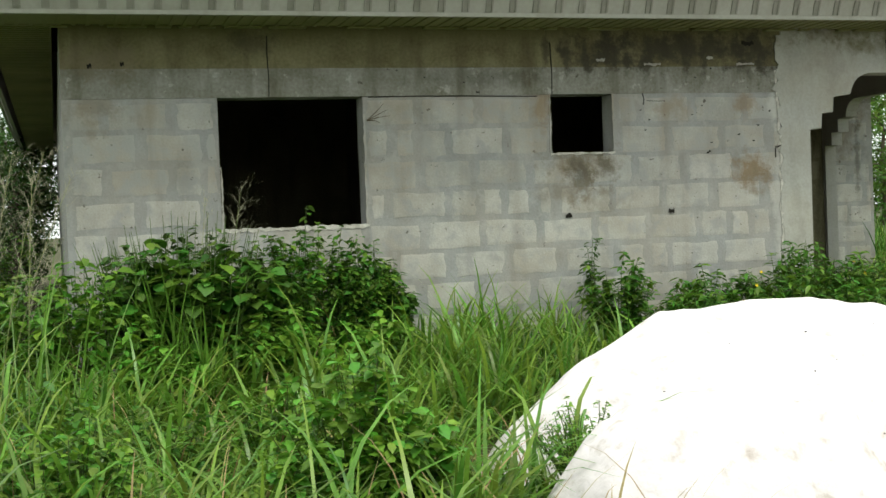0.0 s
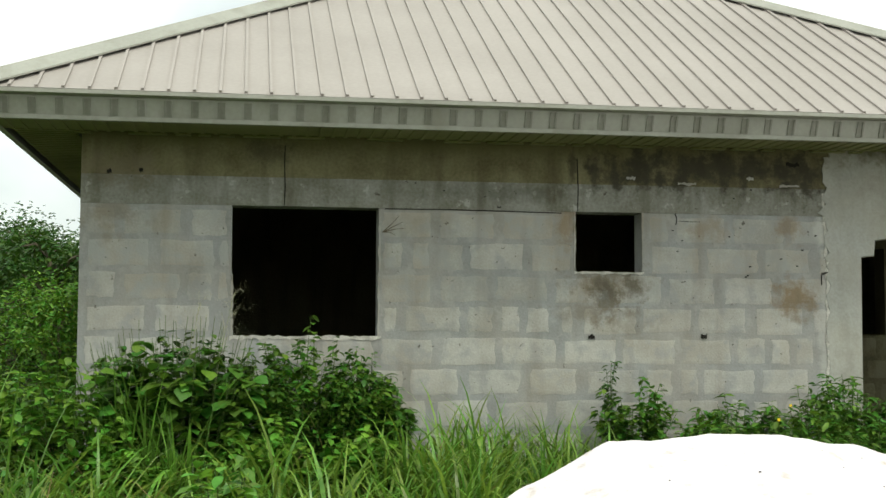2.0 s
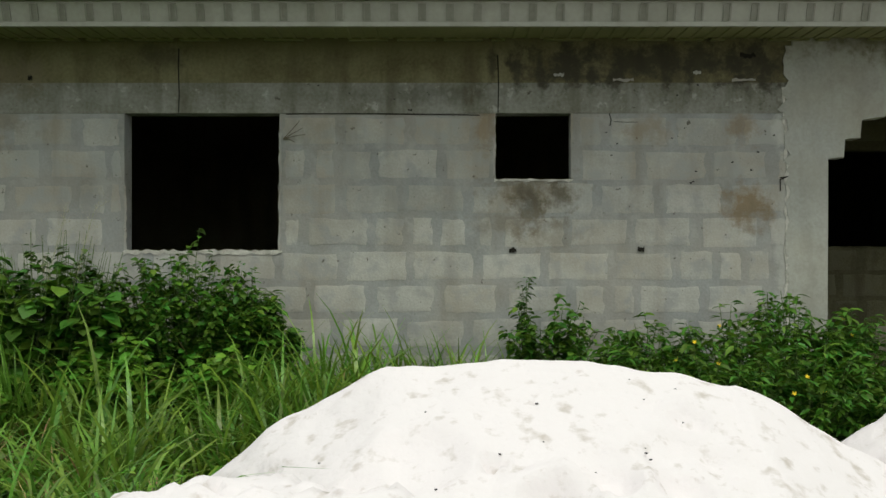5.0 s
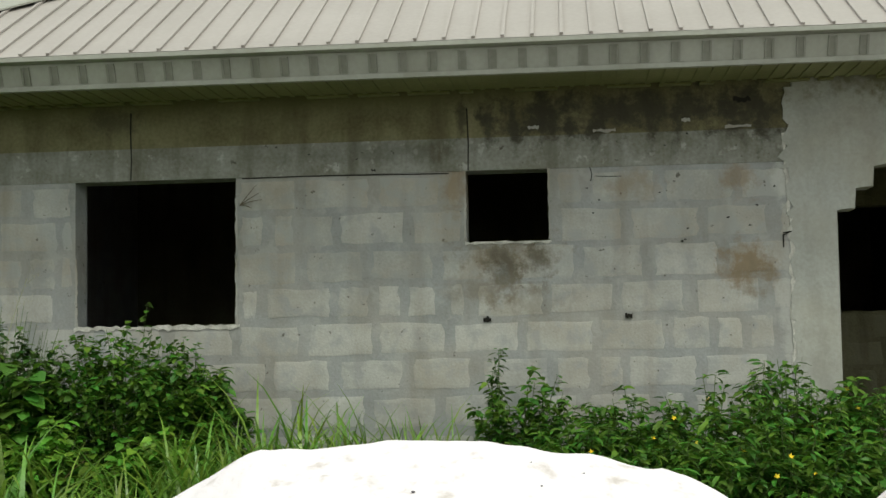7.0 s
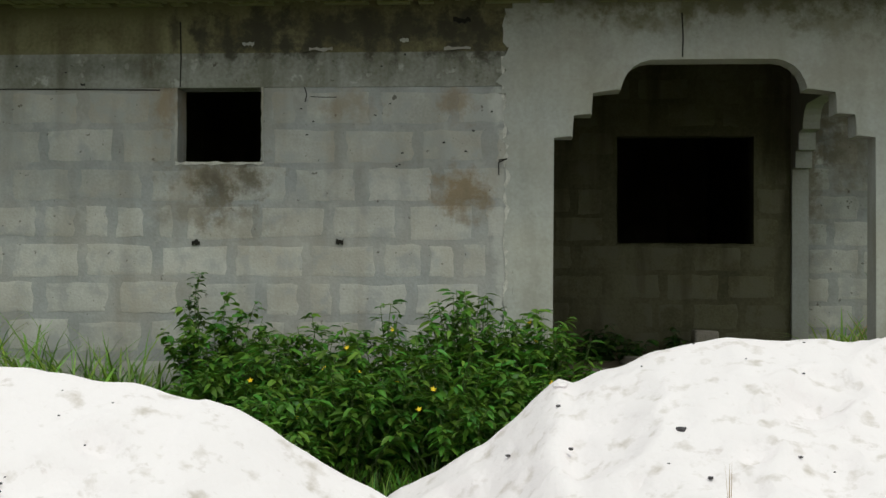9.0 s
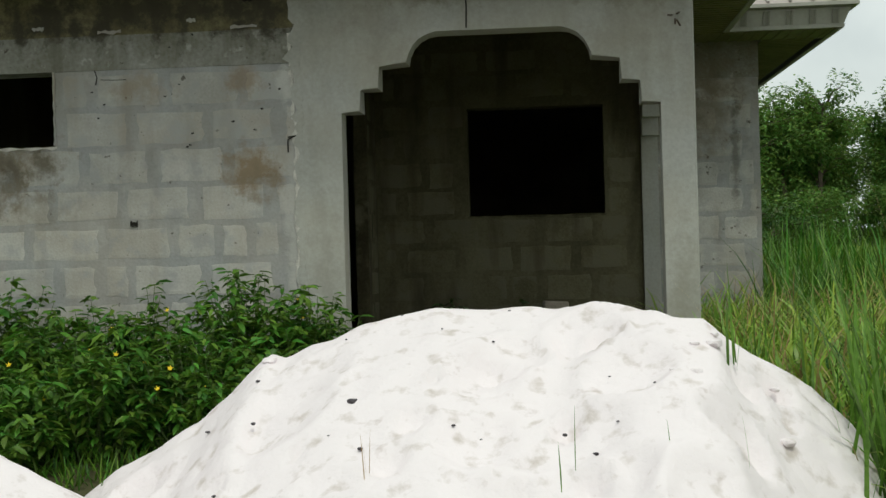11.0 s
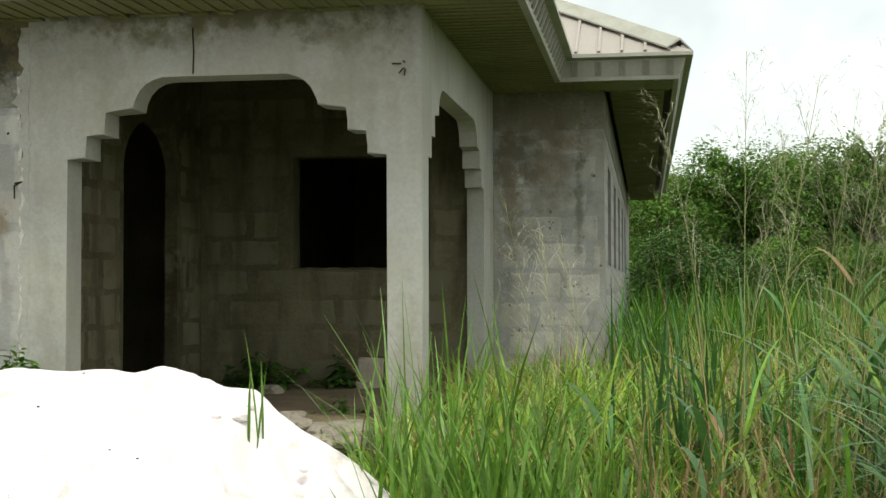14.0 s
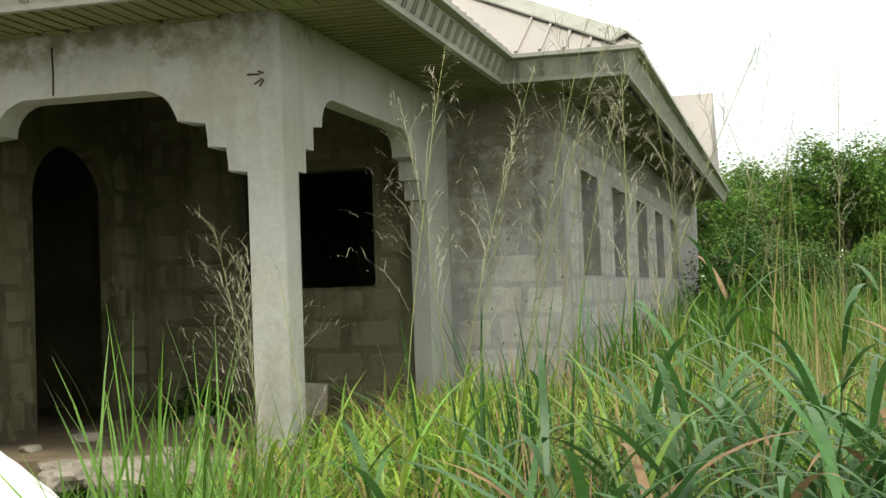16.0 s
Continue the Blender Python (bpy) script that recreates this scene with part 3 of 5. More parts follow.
def rib(p, q, owner):
    bm = bmesh.new()
    beam_between(bm, p, q, 0.024, 0.016)
    part("roof_rib", bm, ROOF, owner)


seams(main_roof, RX0, RX1, RY0, ROOF_BACK, ("front", "left"))
y = RY0 + 0.12
while y < SY0 + 1.2:
    d = min(y - RY0, 1.0 + max(0, SY0 - y)) - 0.03
    if d > 0.05:
        rib((RX1 - 0.005, y, EAVE + 0.014), (RX1 - d, y, EAVE + SLOPE * d + 0.014), main_roof)
    y += 0.193
bm = bmesh.new()
hip_roof(bm, RX0 + 0.02, SX1, SY0, ROOF_BACK - 0.02, -0.002)
side_roof = part("side_roof", bm, ROOF, house, "pale beige roof over the side wing")
x = RX1 + 0.03
while x < SX1 - 0.06:
    d = SX1 - x - 0.03
    rib((x, SY0 + 0.005, EAVE + 0.014), (x, SY0 + d, EAVE + SLOPE * d + 0.014), side_roof)
    x += 0.193
seams(side_roof, RX0, SX1, SY0, ROOF_BACK, ("right",))


def hip_cap(p, q, owner):
    """A folded cap over a hip, each wing lying on one slope."""
    bm = bmesh.new()
    p, q = Vector(p), Vector(q)
    d = (q - p).normalized()
    flat = Vector((-d.y, d.x, 0)).normalized()
    drop = Vector((0, 0, -SLOPE * 0.16 * 0.7))
    rows = []
    for c in (p, q):
        rows.append([bm.verts.new(c + flat * 0.16 + drop + Vector((0, 0, 0.045))), bm.verts.new(c + Vector((0, 0, 0.075))), bm.verts.new(c - flat * 0.16 + drop + Vector((0, 0, 0.045))),
                     bm.verts.new(c - flat * 0.16 + drop + Vector((0, 0, 0.03))), bm.verts.new(c + Vector((0, 0, 0.055))), bm.verts.new(c + flat * 0.16 + drop + Vector((0, 0, 0.03)))])
    for i in range(6):
        j = (i + 1) % 6
        bm.faces.new((rows[0][i], rows[0][j], rows[1][j], rows[1][i]))
    bm.faces.new(rows[0][::-1])
    bm.faces.new(rows[1])
    part("hip_cap", bm, FASCIA, owner, "folded metal hip cap")


HALF = (RX1 - RX0) / 2
hip_cap((RX0 + 0.06, RY0 + 0.06, EAVE + SLOPE * 0.06), (RX0 + HALF, RY0 + HALF, EAVE + SLOPE * HALF), main_roof)
hip_cap((RX1 - 0.1, RY0 + 0.1, EAVE + SLOPE * 0.1), (RX0 + HALF, RY0 + HALF, EAVE + SLOPE * HALF), main_roof)
SH = (SX1 - RX0) / 2
hip_cap((SX1 - 0.1, SY0 + 0.1, EAVE + SLOPE * 0.1), (SX1 - SH, SY0 + SH, EAVE + SLOPE * SH), side_roof)


def fascia(p, q, outward, mitre=(0, 0), ribs=True, label="ribbed metal fascia board under a drip edge"):
    """A slanting fascia along an eave from p to q (x, y at the foot), with a lip on top and short ribs, its ends cut to a mitre."""
    p, q, o = Vector((*p, 0)), Vector((*q, 0)), Vector((*outward, 0))
    d = (q - p).normalized()
    length = (q - p).length
    bm = bmesh.new()
    prof = [(0.0, 2.668), (0.065, 2.83), (0.045, 2.83), (-0.02, 2.668)]
    lip = [(0.05, 2.832), (0.125, 2.842), (0.125, 2.872), (0.03, 2.872)]
    foot = [(0.012, 2.66), (0.018, 2.69), (0.010, 2.69), (-0.035, 2.668), (-0.035, 2.66)]
    for shape in (prof, lip, foot):
        a = [bm.verts.new(p + o * u + Vector((0, 0, z)) - d * u * mitre[0]) for u, z in shape]
        b = [bm.verts.new(q + o * u + Vector((0, 0, z)) + d * u * mitre[1]) for u, z in shape]
        bm.faces.new(a)
        bm.faces.new(b[::-1])
        for i in range(len(a)):
            j = (i + 1) % len(a)
            bm.faces.new((a[i], a[j], b[j], b[i]))
    board = part("fascia", bm, FASCIA, house, label)
    bm = bmesh.new()
    for e in (-0.022, 0.022):
        beam_between(bm, d * e + o * 0.017 + Vector((0, 0, 2.70)), d * e + o * 0.063 + Vector((0, 0, 2.815)), 0.014, 0.022)
    beam_between(bm, o * 0.013 + Vector((0, 0, 2.70)), o * 0.059 + Vector((0, 0, 2.815)), 0.030, 0.010)
    me = from_bm("fascia_rib", bm, RIB)
    s = 0.135
    while ribs and s < min(length, 30) - 0.05:
        piece("fascia_rib", me, board, p + d * s)
        s += 0.2


FX0, FX1, FY0, GX1, GY0 = -0.62, 9.62, -0.635, 10.62, 3.09
fascia((FX0, FY0), (FX1, FY0), (0, -1), (1, 1))
fascia((FX1, FY0), (FX1, GY0), (1, 0), (1, -1))
fascia((FX1, GY0), (GX1, GY0), (0, -1), (-1, 1))
fascia((GX1, GY0), (GX1, ROOF_BACK - 0.1), (1, 0), (1, 0), False, "smooth metal fascia board under a drip edge")
fascia((FX0, ROOF_BACK - 0.1), (FX0, FY0), (-1, 0), (0, 1))


def soffit(x0, x1, y0, y1, ribs):
    bm = bmesh.new()
    box(bm, x0, x1, y0, y1, 2.672, 2.678)
    along, lo, hi = ribs
    s = lo + 0.06
    while s < hi - 0.02:
        if along == "x":
            box(bm, s, s + 0.03, y0 + 0.01, y1, 2.663, 2.671)
        else:
            box(bm, x0, x1 - 0.01, s, s + 0.03, 2.663, 2.671)
        s += 0.105
    part("soffit", bm, SOFFIT, house, "greenish weathered metal soffit sheets")


soffit(FX0 + 0.03, FX1 - 0.03, FY0 + 0.03, -0.075, ("x", FX0 + 0.03, FX1 - 0.03))
soffit(8.984, FX1 - 0.03, -0.07, 3.2, ("y", -0.07, 3.2))
soffit(9.0, GX1 - 0.03, 3.205, 3.744, ("x", 9.0, GX1 - 0.03))
soffit(10.03, GX1 - 0.1, 3.705, BACK, ("y", 3.705, BACK))
soffit(FX0 + 0.1, -0.05, -0.045, BACK, ("y", -0.045, BACK))

gap = random.Random(8)
x = -0.05
while x < 9.0:
    w = gap.choice((0.10, 0.12, 0.22, 0.3))
    bm = bmesh.new()
    box(bm, x, min(x + w, 9.0), -0.082, -0.006, 2.655, 2.667)
    part("soffit_trim", bm, SOFFIT, house)
    x += w + gap.choice((0.06, 0.07, 0.30, 0.35))

# rear wing that shows past the long eave
bm = bmesh.new()
box(bm, 8.0, 9.97, 19.05, 21.0, -0.4, 2.7)
rear = part("rear_wing", bm, MORTAR, house, "rear wing of the house in bare blocks")
bm = bmesh.new()
slab(bm, [(17.0, 2.85), (18.6, 4.75), (20.6, 2.85)], "x", 8.0, 10.53)
part("rear_roof", bm, ROOF, house, "pale metal roof over the rear wing")


# ---- wear of the walls ----


def ragged_strip(name, a0, a1, z, lift, drop, face, mat, parent, seed, upright=False, label=""):
    """A broken edge: a strip with jagged borders along x (or, upright, along z)."""
    r = random.Random(seed)
    bm = bmesh.new()
    n = max(6, int((a1 - a0) / 0.035))
    top, low = [], []
    for i in range(n + 1):
        a = a0 + (a1 - a0) * i / n
        u, w = z + lift * r.uniform(0.1, 1.0), z - drop * r.uniform(0.15, 1.0)
        top.append((w, a) if upright else (a, u))
        low.append((u, a) if upright else (a, w))
    slab(bm, low + top[::-1], "y", face - 0.007, face + 0.004)
    return part(name, bm, mat, parent, label)


ragged_strip("broken_sill", 1.19, 2.42, 1.03, 0.02, 0.035, -0.002, SCAR, front_wall, 1, label="whitish broken edge under the window opening")
ragged_strip("broken_sill", 4.06, 4.67, 1.583, 0.014, 0.016, -0.002, SCAR, front_wall, 2, label="whitish broken edge under the small opening")
ragged_strip("chipped_edge", 0.15, 1.72, 6.325, 0.035, 0.025, -0.002, SCAR, front_wall, 3, True, "chipped whitish edge beside the plaster")
ragged_strip("broken_sill", 7.26, 8.51, 1.075, 0.012, 0.012, 3.108, INNER_WARM, porch_back, 5)
for k, (z0, z1, reach) in enumerate([(1.7, 2.05, 0.08), (2.05, 2.36, 0.12), (2.36, 2.62, 0.07), (0.0, 0.6, 0.05), (0.6, 1.2, 0.06), (1.2, 1.7, 0.05)]):
    ragged_strip("plaster_edge", z0, z1, 6.36, 0.03, reach, -0.0075, PLASTER, front_wall, 130 + k, True)
for k, (x, z, h) in enumerate([(1.21, 1.04, 0.5), (2.40, 1.04, 0.5), (2.405, 1.5, 0.45), (4.66, 1.6, 0.5), (4.065, 1.6, 0.5)]):
    ragged_strip("chipped_jamb", z, z + h, x, 0.012, 0.014, -0.003, BLOCK_UP, front_wall, 20 + k, True)


def crack(points, width, parent, face=-0.0125):
    """A thin near-black bar along points of (x, z), its colour standing in for a crack's shade."""
    bm = bmesh.new()
    for (xa, za), (xb, zb) in zip(points, points[1:]):
        beam_between(bm, (xa, face, za), (xb, face, zb), width, width)
    part("crack", bm, HOLE, parent)


crack([(1.62, 2.105), (1.625, 2.25), (1.618, 2.45), (1.622, 2.6)], 0.008, ring_beam, -0.004)
crack([(4.09, 2.105), (4.095, 2.3), (4.088, 2.55)], 0.008, ring_beam, -0.004)
crack([(2.45, 2.093), (2.9, 2.097), (3.4, 2.092), (3.95, 2.085)], 0.007, front_wall, -0.004)
crack([(4.95, 2.10), (4.965, 2.05), (4.955, 2.0)], 0.006, front_wall, -0.006)
crack([(4.99, 2.035), (5.08, 2.03), (5.17, 2.03)], 0.004, front_wall, -0.006)
crack([(6.27, 1.60), (6.33, 1.61), (6.27, 1.585), (6.272, 1.50)], 0.007, front_wall, -0.008)
crack([(7.492, 2.285), (7.496, 2.42), (7.488, 2.58)], 0.009, porch_front, -0.013)
# flat dark patches on the face; no recess is cut, the hole's shade is painted
for k, (x, z, w, h) in enumerate([(4.205, 1.042, 0.055, 0.05), (5.195, 1.048, 0.05, 0.055), (6.02, 2.545, 0.12, 0.05), (3.41, 2.125, 0.03, 0.02), (0.22, 2.36, 0.035, 0.045), (0.47, 2.37, 0.03, 0.05),
                                  (5.9, 1.72, 0.02, 0.015), (6.05, 1.66, 0.02, 0.012), (5.62, 1.65, 0.016, 0.012), (6.1, 1.8, 0.018, 0.014)]):
    ragged_strip("painted_hole", x - w / 2, x + w / 2, z, h / 2, h / 2, -0.008 if z < 2.1 else -0.006, HOLE, front_wall, 60 + k)
spot = random.Random(77)
for k in range(13):
    x, z = (spot.uniform(4.8, 6.25), spot.uniform(1.5, 2.08)) if k % 3 else (spot.uniform(2.6, 6.2), spot.uniform(2.2, 2.32))
    ragged_strip("painted_hole", x - 0.007, x + 0.007, z, spot.uniform(0.003, 0.009), spot.uniform(0.003, 0.009), -0.005, HOLE, front_wall, 300 + k)
for k, (x0, x1, z) in enumerate([(4.52, 4.60, 2.40), (4.98, 5.14, 2.36), (5.60, 5.66, 2.42), (5.90, 6.08, 2.36)]):
    ragged_strip("mortar_lump", x0, x1, z, 0.014, 0.022, -0.003, BLOCK_UP, ring_beam, 340 + k)
for k, (x, z, h) in enumerate([(6.315, 1.72, 0.3), (6.30, 2.02, 0.28)]):
    ragged_strip("mortar_lump", z, z + h, x, 0.012, 0.02, -0.004, SCAR, front_wall, 350 + k, True)
# short iron bars left sticking out beside the arch
for k, (dx, dz) in enumerate([(-0.09, 0.03), (-0.02, -0.05), (0.03, -0.07), (0.02, 0.05)]):
    bm = bmesh.new()
    bmesh.ops.create_cone(bm, cap_ends=True, segments=6, radius1=0.006, radius2=0.005, depth=0.11)
    ob = part("iron_bar", bm, METAL, porch_front, "rusty iron bar end")
    ob.matrix_basis = look((8.865 + dx * 0.4, -0.05, 2.29 + dz * 0.5), (8.865 + dx * 2, -0.4, 2.29 + dz * 2 - 0.1))

bm = bmesh.new()
beam_between(bm, (7.86, -0.62, 3.13), (7.95, -0.45, 3.05), 0.012, 0.012)
beam_between(bm, (7.93, -0.47, 3.06), (7.99, -0.42, 3.0), 0.016, 0.016)
tagged(new("roof_stick", from_bm("roof_stick", bm, METAL)), "short dark stick lying on the roof sheets", "stick")

# a dry twig stuck in the wall beside the window opening
dry_twig = tagged(new("dry_twig"), "small dry branching twig sticking out of the wall", "twig")
dry_twig.location = (2.43, -0.005, 1.90)
for u, w in ((0.16, 0.05), (0.13, 0.10), (0.10, -0.06), (0.18, 0.0)):
    bm = bmesh.new()
    tube(bm, [(0, 0, 0), (u * 0.5, -0.045, 0.02 + w * 0.4), (u, -0.065, 0.03 + w)], 0.004, 0.002, 5)
    part("twig", bm, BARK, dry_twig)

# ---- sand ----


def smooth(a, b, x):
    t = min(1.0, max(0.0, (x - a) / (b - a)))
    return t * t * (3 - 2 * t)


def heap(name, label, x0, x1, y0, y1, height, dents, seed, step=0.06, crest=0.0):
    """A sand heap: a height over a patch of ground, with dimples where it was trodden."""
    r = random.Random(seed)
    pits = [(r.uniform(x0 + 0.6, x1 - 0.6), r.uniform(y0 + 0.6, crest - 0.3), r.choice((0.03, 0.05, 0.08, 0.13, 0.17)) * r.uniform(0.8, 1.2), r.uniform(0.025, 0.06)) for _ in range(dents)]
    nx, ny = int((x1 - x0) / step) + 1, int((y1 - y0) / step) + 1
    verts = []
    for j in range(ny):
        for i in range(nx):
            x, y = x0 + i * step, y0 + j * step
            g = ground_z(x, y) - 0.12
            z = height(x, y)
            z += 0.03 * noise.noise((x * 3.1, y * 3.1, seed)) + 0.010 * noise.noise((x * 9, y * 9, seed))
            for px, py, pr, pd in pits:
                q = ((x - px) ** 2 + (y - py) ** 2) / pr ** 2
                if q < 4:
                    z += -pd * math.exp(-q * q * 1.1) + 0.4 * pd * math.exp(-(q - 1.9) ** 2 * 2.5)
            verts.append((x, y, max(g, z)))
    faces = [(j * nx + i, j * nx + i + 1, (j + 1) * nx + i + 1, (j + 1) * nx + i) for j in range(ny - 1) for i in range(nx - 1)]
    faces = [f for f in faces if any(verts[k][2] > ground_z(verts[k][0], verts[k][1]) - 0.1 for k in f)]
    return tagged(new(name, mesh_of(name, verts, faces, SAND, True)), label, "sand heap", group="sand heaps")


def line(points, x):
    if x <= points[0][0]:
        return points[0][1]
    for (a, za), (b, zb) in zip(points, points[1:]):
        if x <= b:
            return za + (zb - za) * (x - a) / (b - a)
    return points[-1][1]


CREST_1 = [(1.7, -1.0), (2.05, -0.62), (2.4, -0.19), (2.77, 0.13), (3.1, 0.30), (3.38, 0.435), (3.8, 0.475), (4.5, 0.46), (4.85, 0.415), (5.1, 0.35), (5.16, 0.36), (5.25, 0.32), (5.45, 0.20), (5.7, 0.055), (6.0, -0.08), (6.3, -0.24), (6.6, -0.6)]
CREST_2 = [(5.4, -0.55), (5.84, -0.21), (5.98, -0.135), (6.27, 0.02), (6.55, 0.28), (6.62, 0.335), (6.70, 0.32), (6.82, 0.385), (7.1, 0.485), (7.32, 0.53), (7.47, 0.555), (7.65, 0.545), (8.0, 0.535), (8.2, 0.545), (8.41, 0.54), (8.58, 0.51), (8.71, 0.50), (8.80, 0.41), (8.90, 0.335), (9.1, 0.235), (9.22, 0.145), (9.30, 0.07), (9.4, -0.08), (9.6, -0.5)]


def height_1(x, y):
    top = line(CREST_1, x)
    ridge = -3.4
    if y > ridge:
        return top - 0.62 * (y - ridge) ** 1.3
    d = ridge - y
    apron = -0.36 - 0.16 * max(0, d - 1.0) - 0.8 * max(0, x - 4.6)
    q = math.hypot((x - 2.95) / 1.05, (y + 4.9) / 0.72)
    lobe = 0.08 - 1.5 * max(0, q - 0.55) ** 1.2
    return max(lobe, top - 0.47 * d ** 1.08, apron - 0.5 * max(0, d - 2.1) - 2.0 * max(0, 2.45 - x))


def height_2(x, y):
    top = line(CREST_2, x)
    ridge = -2.25 - 0.35 * smooth(8.0, 8.6, x)
    if y > ridge:
        return top - 0.62 * (y - ridge) ** 1.25
    d = ridge - y
    return top - (0.44 + 0.30 * smooth(8.5, 9.2, x)) * d ** 1.15


heap_1 = heap("sand_mound", "heap of bright white building sand with trodden dimples", 0.8, 6.8, -6.6, -1.7, height_1, 150, 5, 0.034, -3.4)
heap_2 = heap("sand_mound", "heap of bright white building sand before the porch", 5.2, 10.4, -5.4, -0.6, height_2, 130, 9, 0.034, -2.25)


def pebble(x, y, z, size, seed, name="pebble", label="dark pebble lying on white sand", mat=None, category="stone", group="pebbles on the sand"):
    r = random.Random(seed)
    bm = bmesh.new()
    bmesh.ops.create_icosphere(bm, subdivisions=3 if size > 0.06 else 2, radius=size)
    for v in bm.verts:
        k = 1 + 0.35 * noise.noise(v.co / size * 1.3 + Vector((seed, 0, 0))) + 0.12 * noise.noise(v.co / size * 3.7 + Vector((0, seed, 0)))
        v.co = Vector((v.co.x * k * 1.2, v.co.y * k, min(v.co.z * k * 0.7, size * 0.42)))
    ob = new(name, from_bm(name, bm, mat or PEBBLE))
    ob.matrix_basis = pose(x, y, z + size * 0.3, 0, 0, r.uniform(0, 360))
    return tagged(ob, label, category, group)


pr = random.Random(31)
for k in range(26):
    x, y = pr.uniform(6.3, 9.0), pr.uniform(-3.6, -2.2)
    pebble(x, y, height_2(x, y), pr.choice((0.005, 0.006, 0.008, 0.011)), k)
for k in range(22):
    x, y = pr.uniform(3.0, 5.3), pr.uniform(-4.9, -3.5)
    pebble(x, y, height_1(x, y), pr.choice((0.004, 0.005, 0.007)), k + 50)
for k in range(12):
    x, y = pr.uniform(8.45, 9.05), pr.uniform(-3.2, -2.6)
    pebble(x, y, height_2(x, y) - 0.014, pr.choice((0.014, 0.02, 0.034)), k + 90, "sand_clod", "clod of damp white sand on the heap", SAND, "sand clod", "sand clods")
pebble(6.63, -2.33, height_2(6.63, -2.33) - 0.004, 0.036, 111, "sand_clod", "clod of damp white sand on the heap", SAND, "sand clod", "sand clods")
pebble(7.14, -2.98, height_2(7.14, -2.98), 0.024, 7, label="purple-grey stone lying on white sand")

# ---- plants ----


def blades(name, base, heading, length, lean, bend, width, mat, label="", category="", seg=5, kind="stuff"):
    """Curved tapering grass blades, all in one mesh."""
    n = len(base)
    base, heading = np.asarray(base, float), np.asarray(heading, float)
    s = np.linspace(0, 1, seg + 1)
    theta = lean[:, None] + bend[:, None] * s[None] ** 1.4
    step = (length / seg)[:, None]
    out = np.cumsum(np.c_[np.zeros(n), (np.sin(theta) * step)[:, :-1]], 1)
    up = np.cumsum(np.c_[np.zeros(n), (np.cos(theta) * step)[:, :-1]], 1)
    cx, cy = np.cos(heading)[:, None], np.sin(heading)[:, None]
    px, py, pz = base[:, :1] + out * cx, base[:, 1:2] + out * cy, base[:, 2:3] + up
    w = width[:, None] * np.clip(1.05 - s[None] ** 2.2, 0.03, 1) * np.minimum(1, 0.55 + 2 * s[None]) / 2
    left = np.stack([px - cy * w, py + cx * w, pz], -1)
    right = np.stack([px + cy * w, py - cx * w, pz], -1)
    verts = np.stack([left, right], 2).reshape(-1, 3)
    k = np.arange(n)[:, None] * 2 * (seg + 1) + np.arange(seg)[None] * 2
    faces = np.stack([k, k + 1, k + 3, k + 2], -1).reshape(-1, 4)
    me = mesh_of(name, verts.tolist(), faces.tolist(), mat, True)
    ob = new(name, me)
    if label:
        tagged(ob, label, category, kind=kind)
    return ob


def sand_over(x, y):
    return max(height_1(x, y) if 0.8 < x < 6.8 and -6.6 < y < -1.7 else -9, height_2(x, y) if 5.2 < x < 10.4 and -5.4 < y < -0.6 else -9)


def patch(rng, n, x0, x1, y0, y1, keep=None):
    pts = []
    while len(pts) < n:
        x, y = rng.uniform(x0, x1), rng.uniform(y0, y1)
        if -0.05 < x < 10.03 and y > (-0.05 if x < 9.03 else 3.7) and y < 20 or sand_over(x, y) > ground_z(x, y) - 0.02:
            continue
        if keep and not keep(x, y, rng):
            continue
        pts.append((x, y, ground_z(x, y) - 0.03))
    return np.array(pts)


def grass(name, n, area, h, mat, seed, label, width=0.011, lean=0.35, bend=1.2, keep=None, clump=6, spread=0.09):
    rng = random.Random(seed)
    roots = patch(rng, max(1, n // clump), *area, keep=keep)
    r = np.random.RandomState(seed)
    base = np.repeat(roots, clump, 0)
    base[:, :2] += r.normal(0, spread, (len(base), 2))
    m = len(base)
    tall = np.repeat(r.uniform(0.65, 1.25, len(roots)), clump)
    blades(name, base, r.uniform(0, 2 * np.pi, m), r.uniform(h * 0.55, h * 1.1, m) * tall, r.uniform(0.02, lean, m), r.uniform(0.35 * bend, bend, m), r.uniform(width * 0.6, width * 1.4, m), mat, label, "grass")


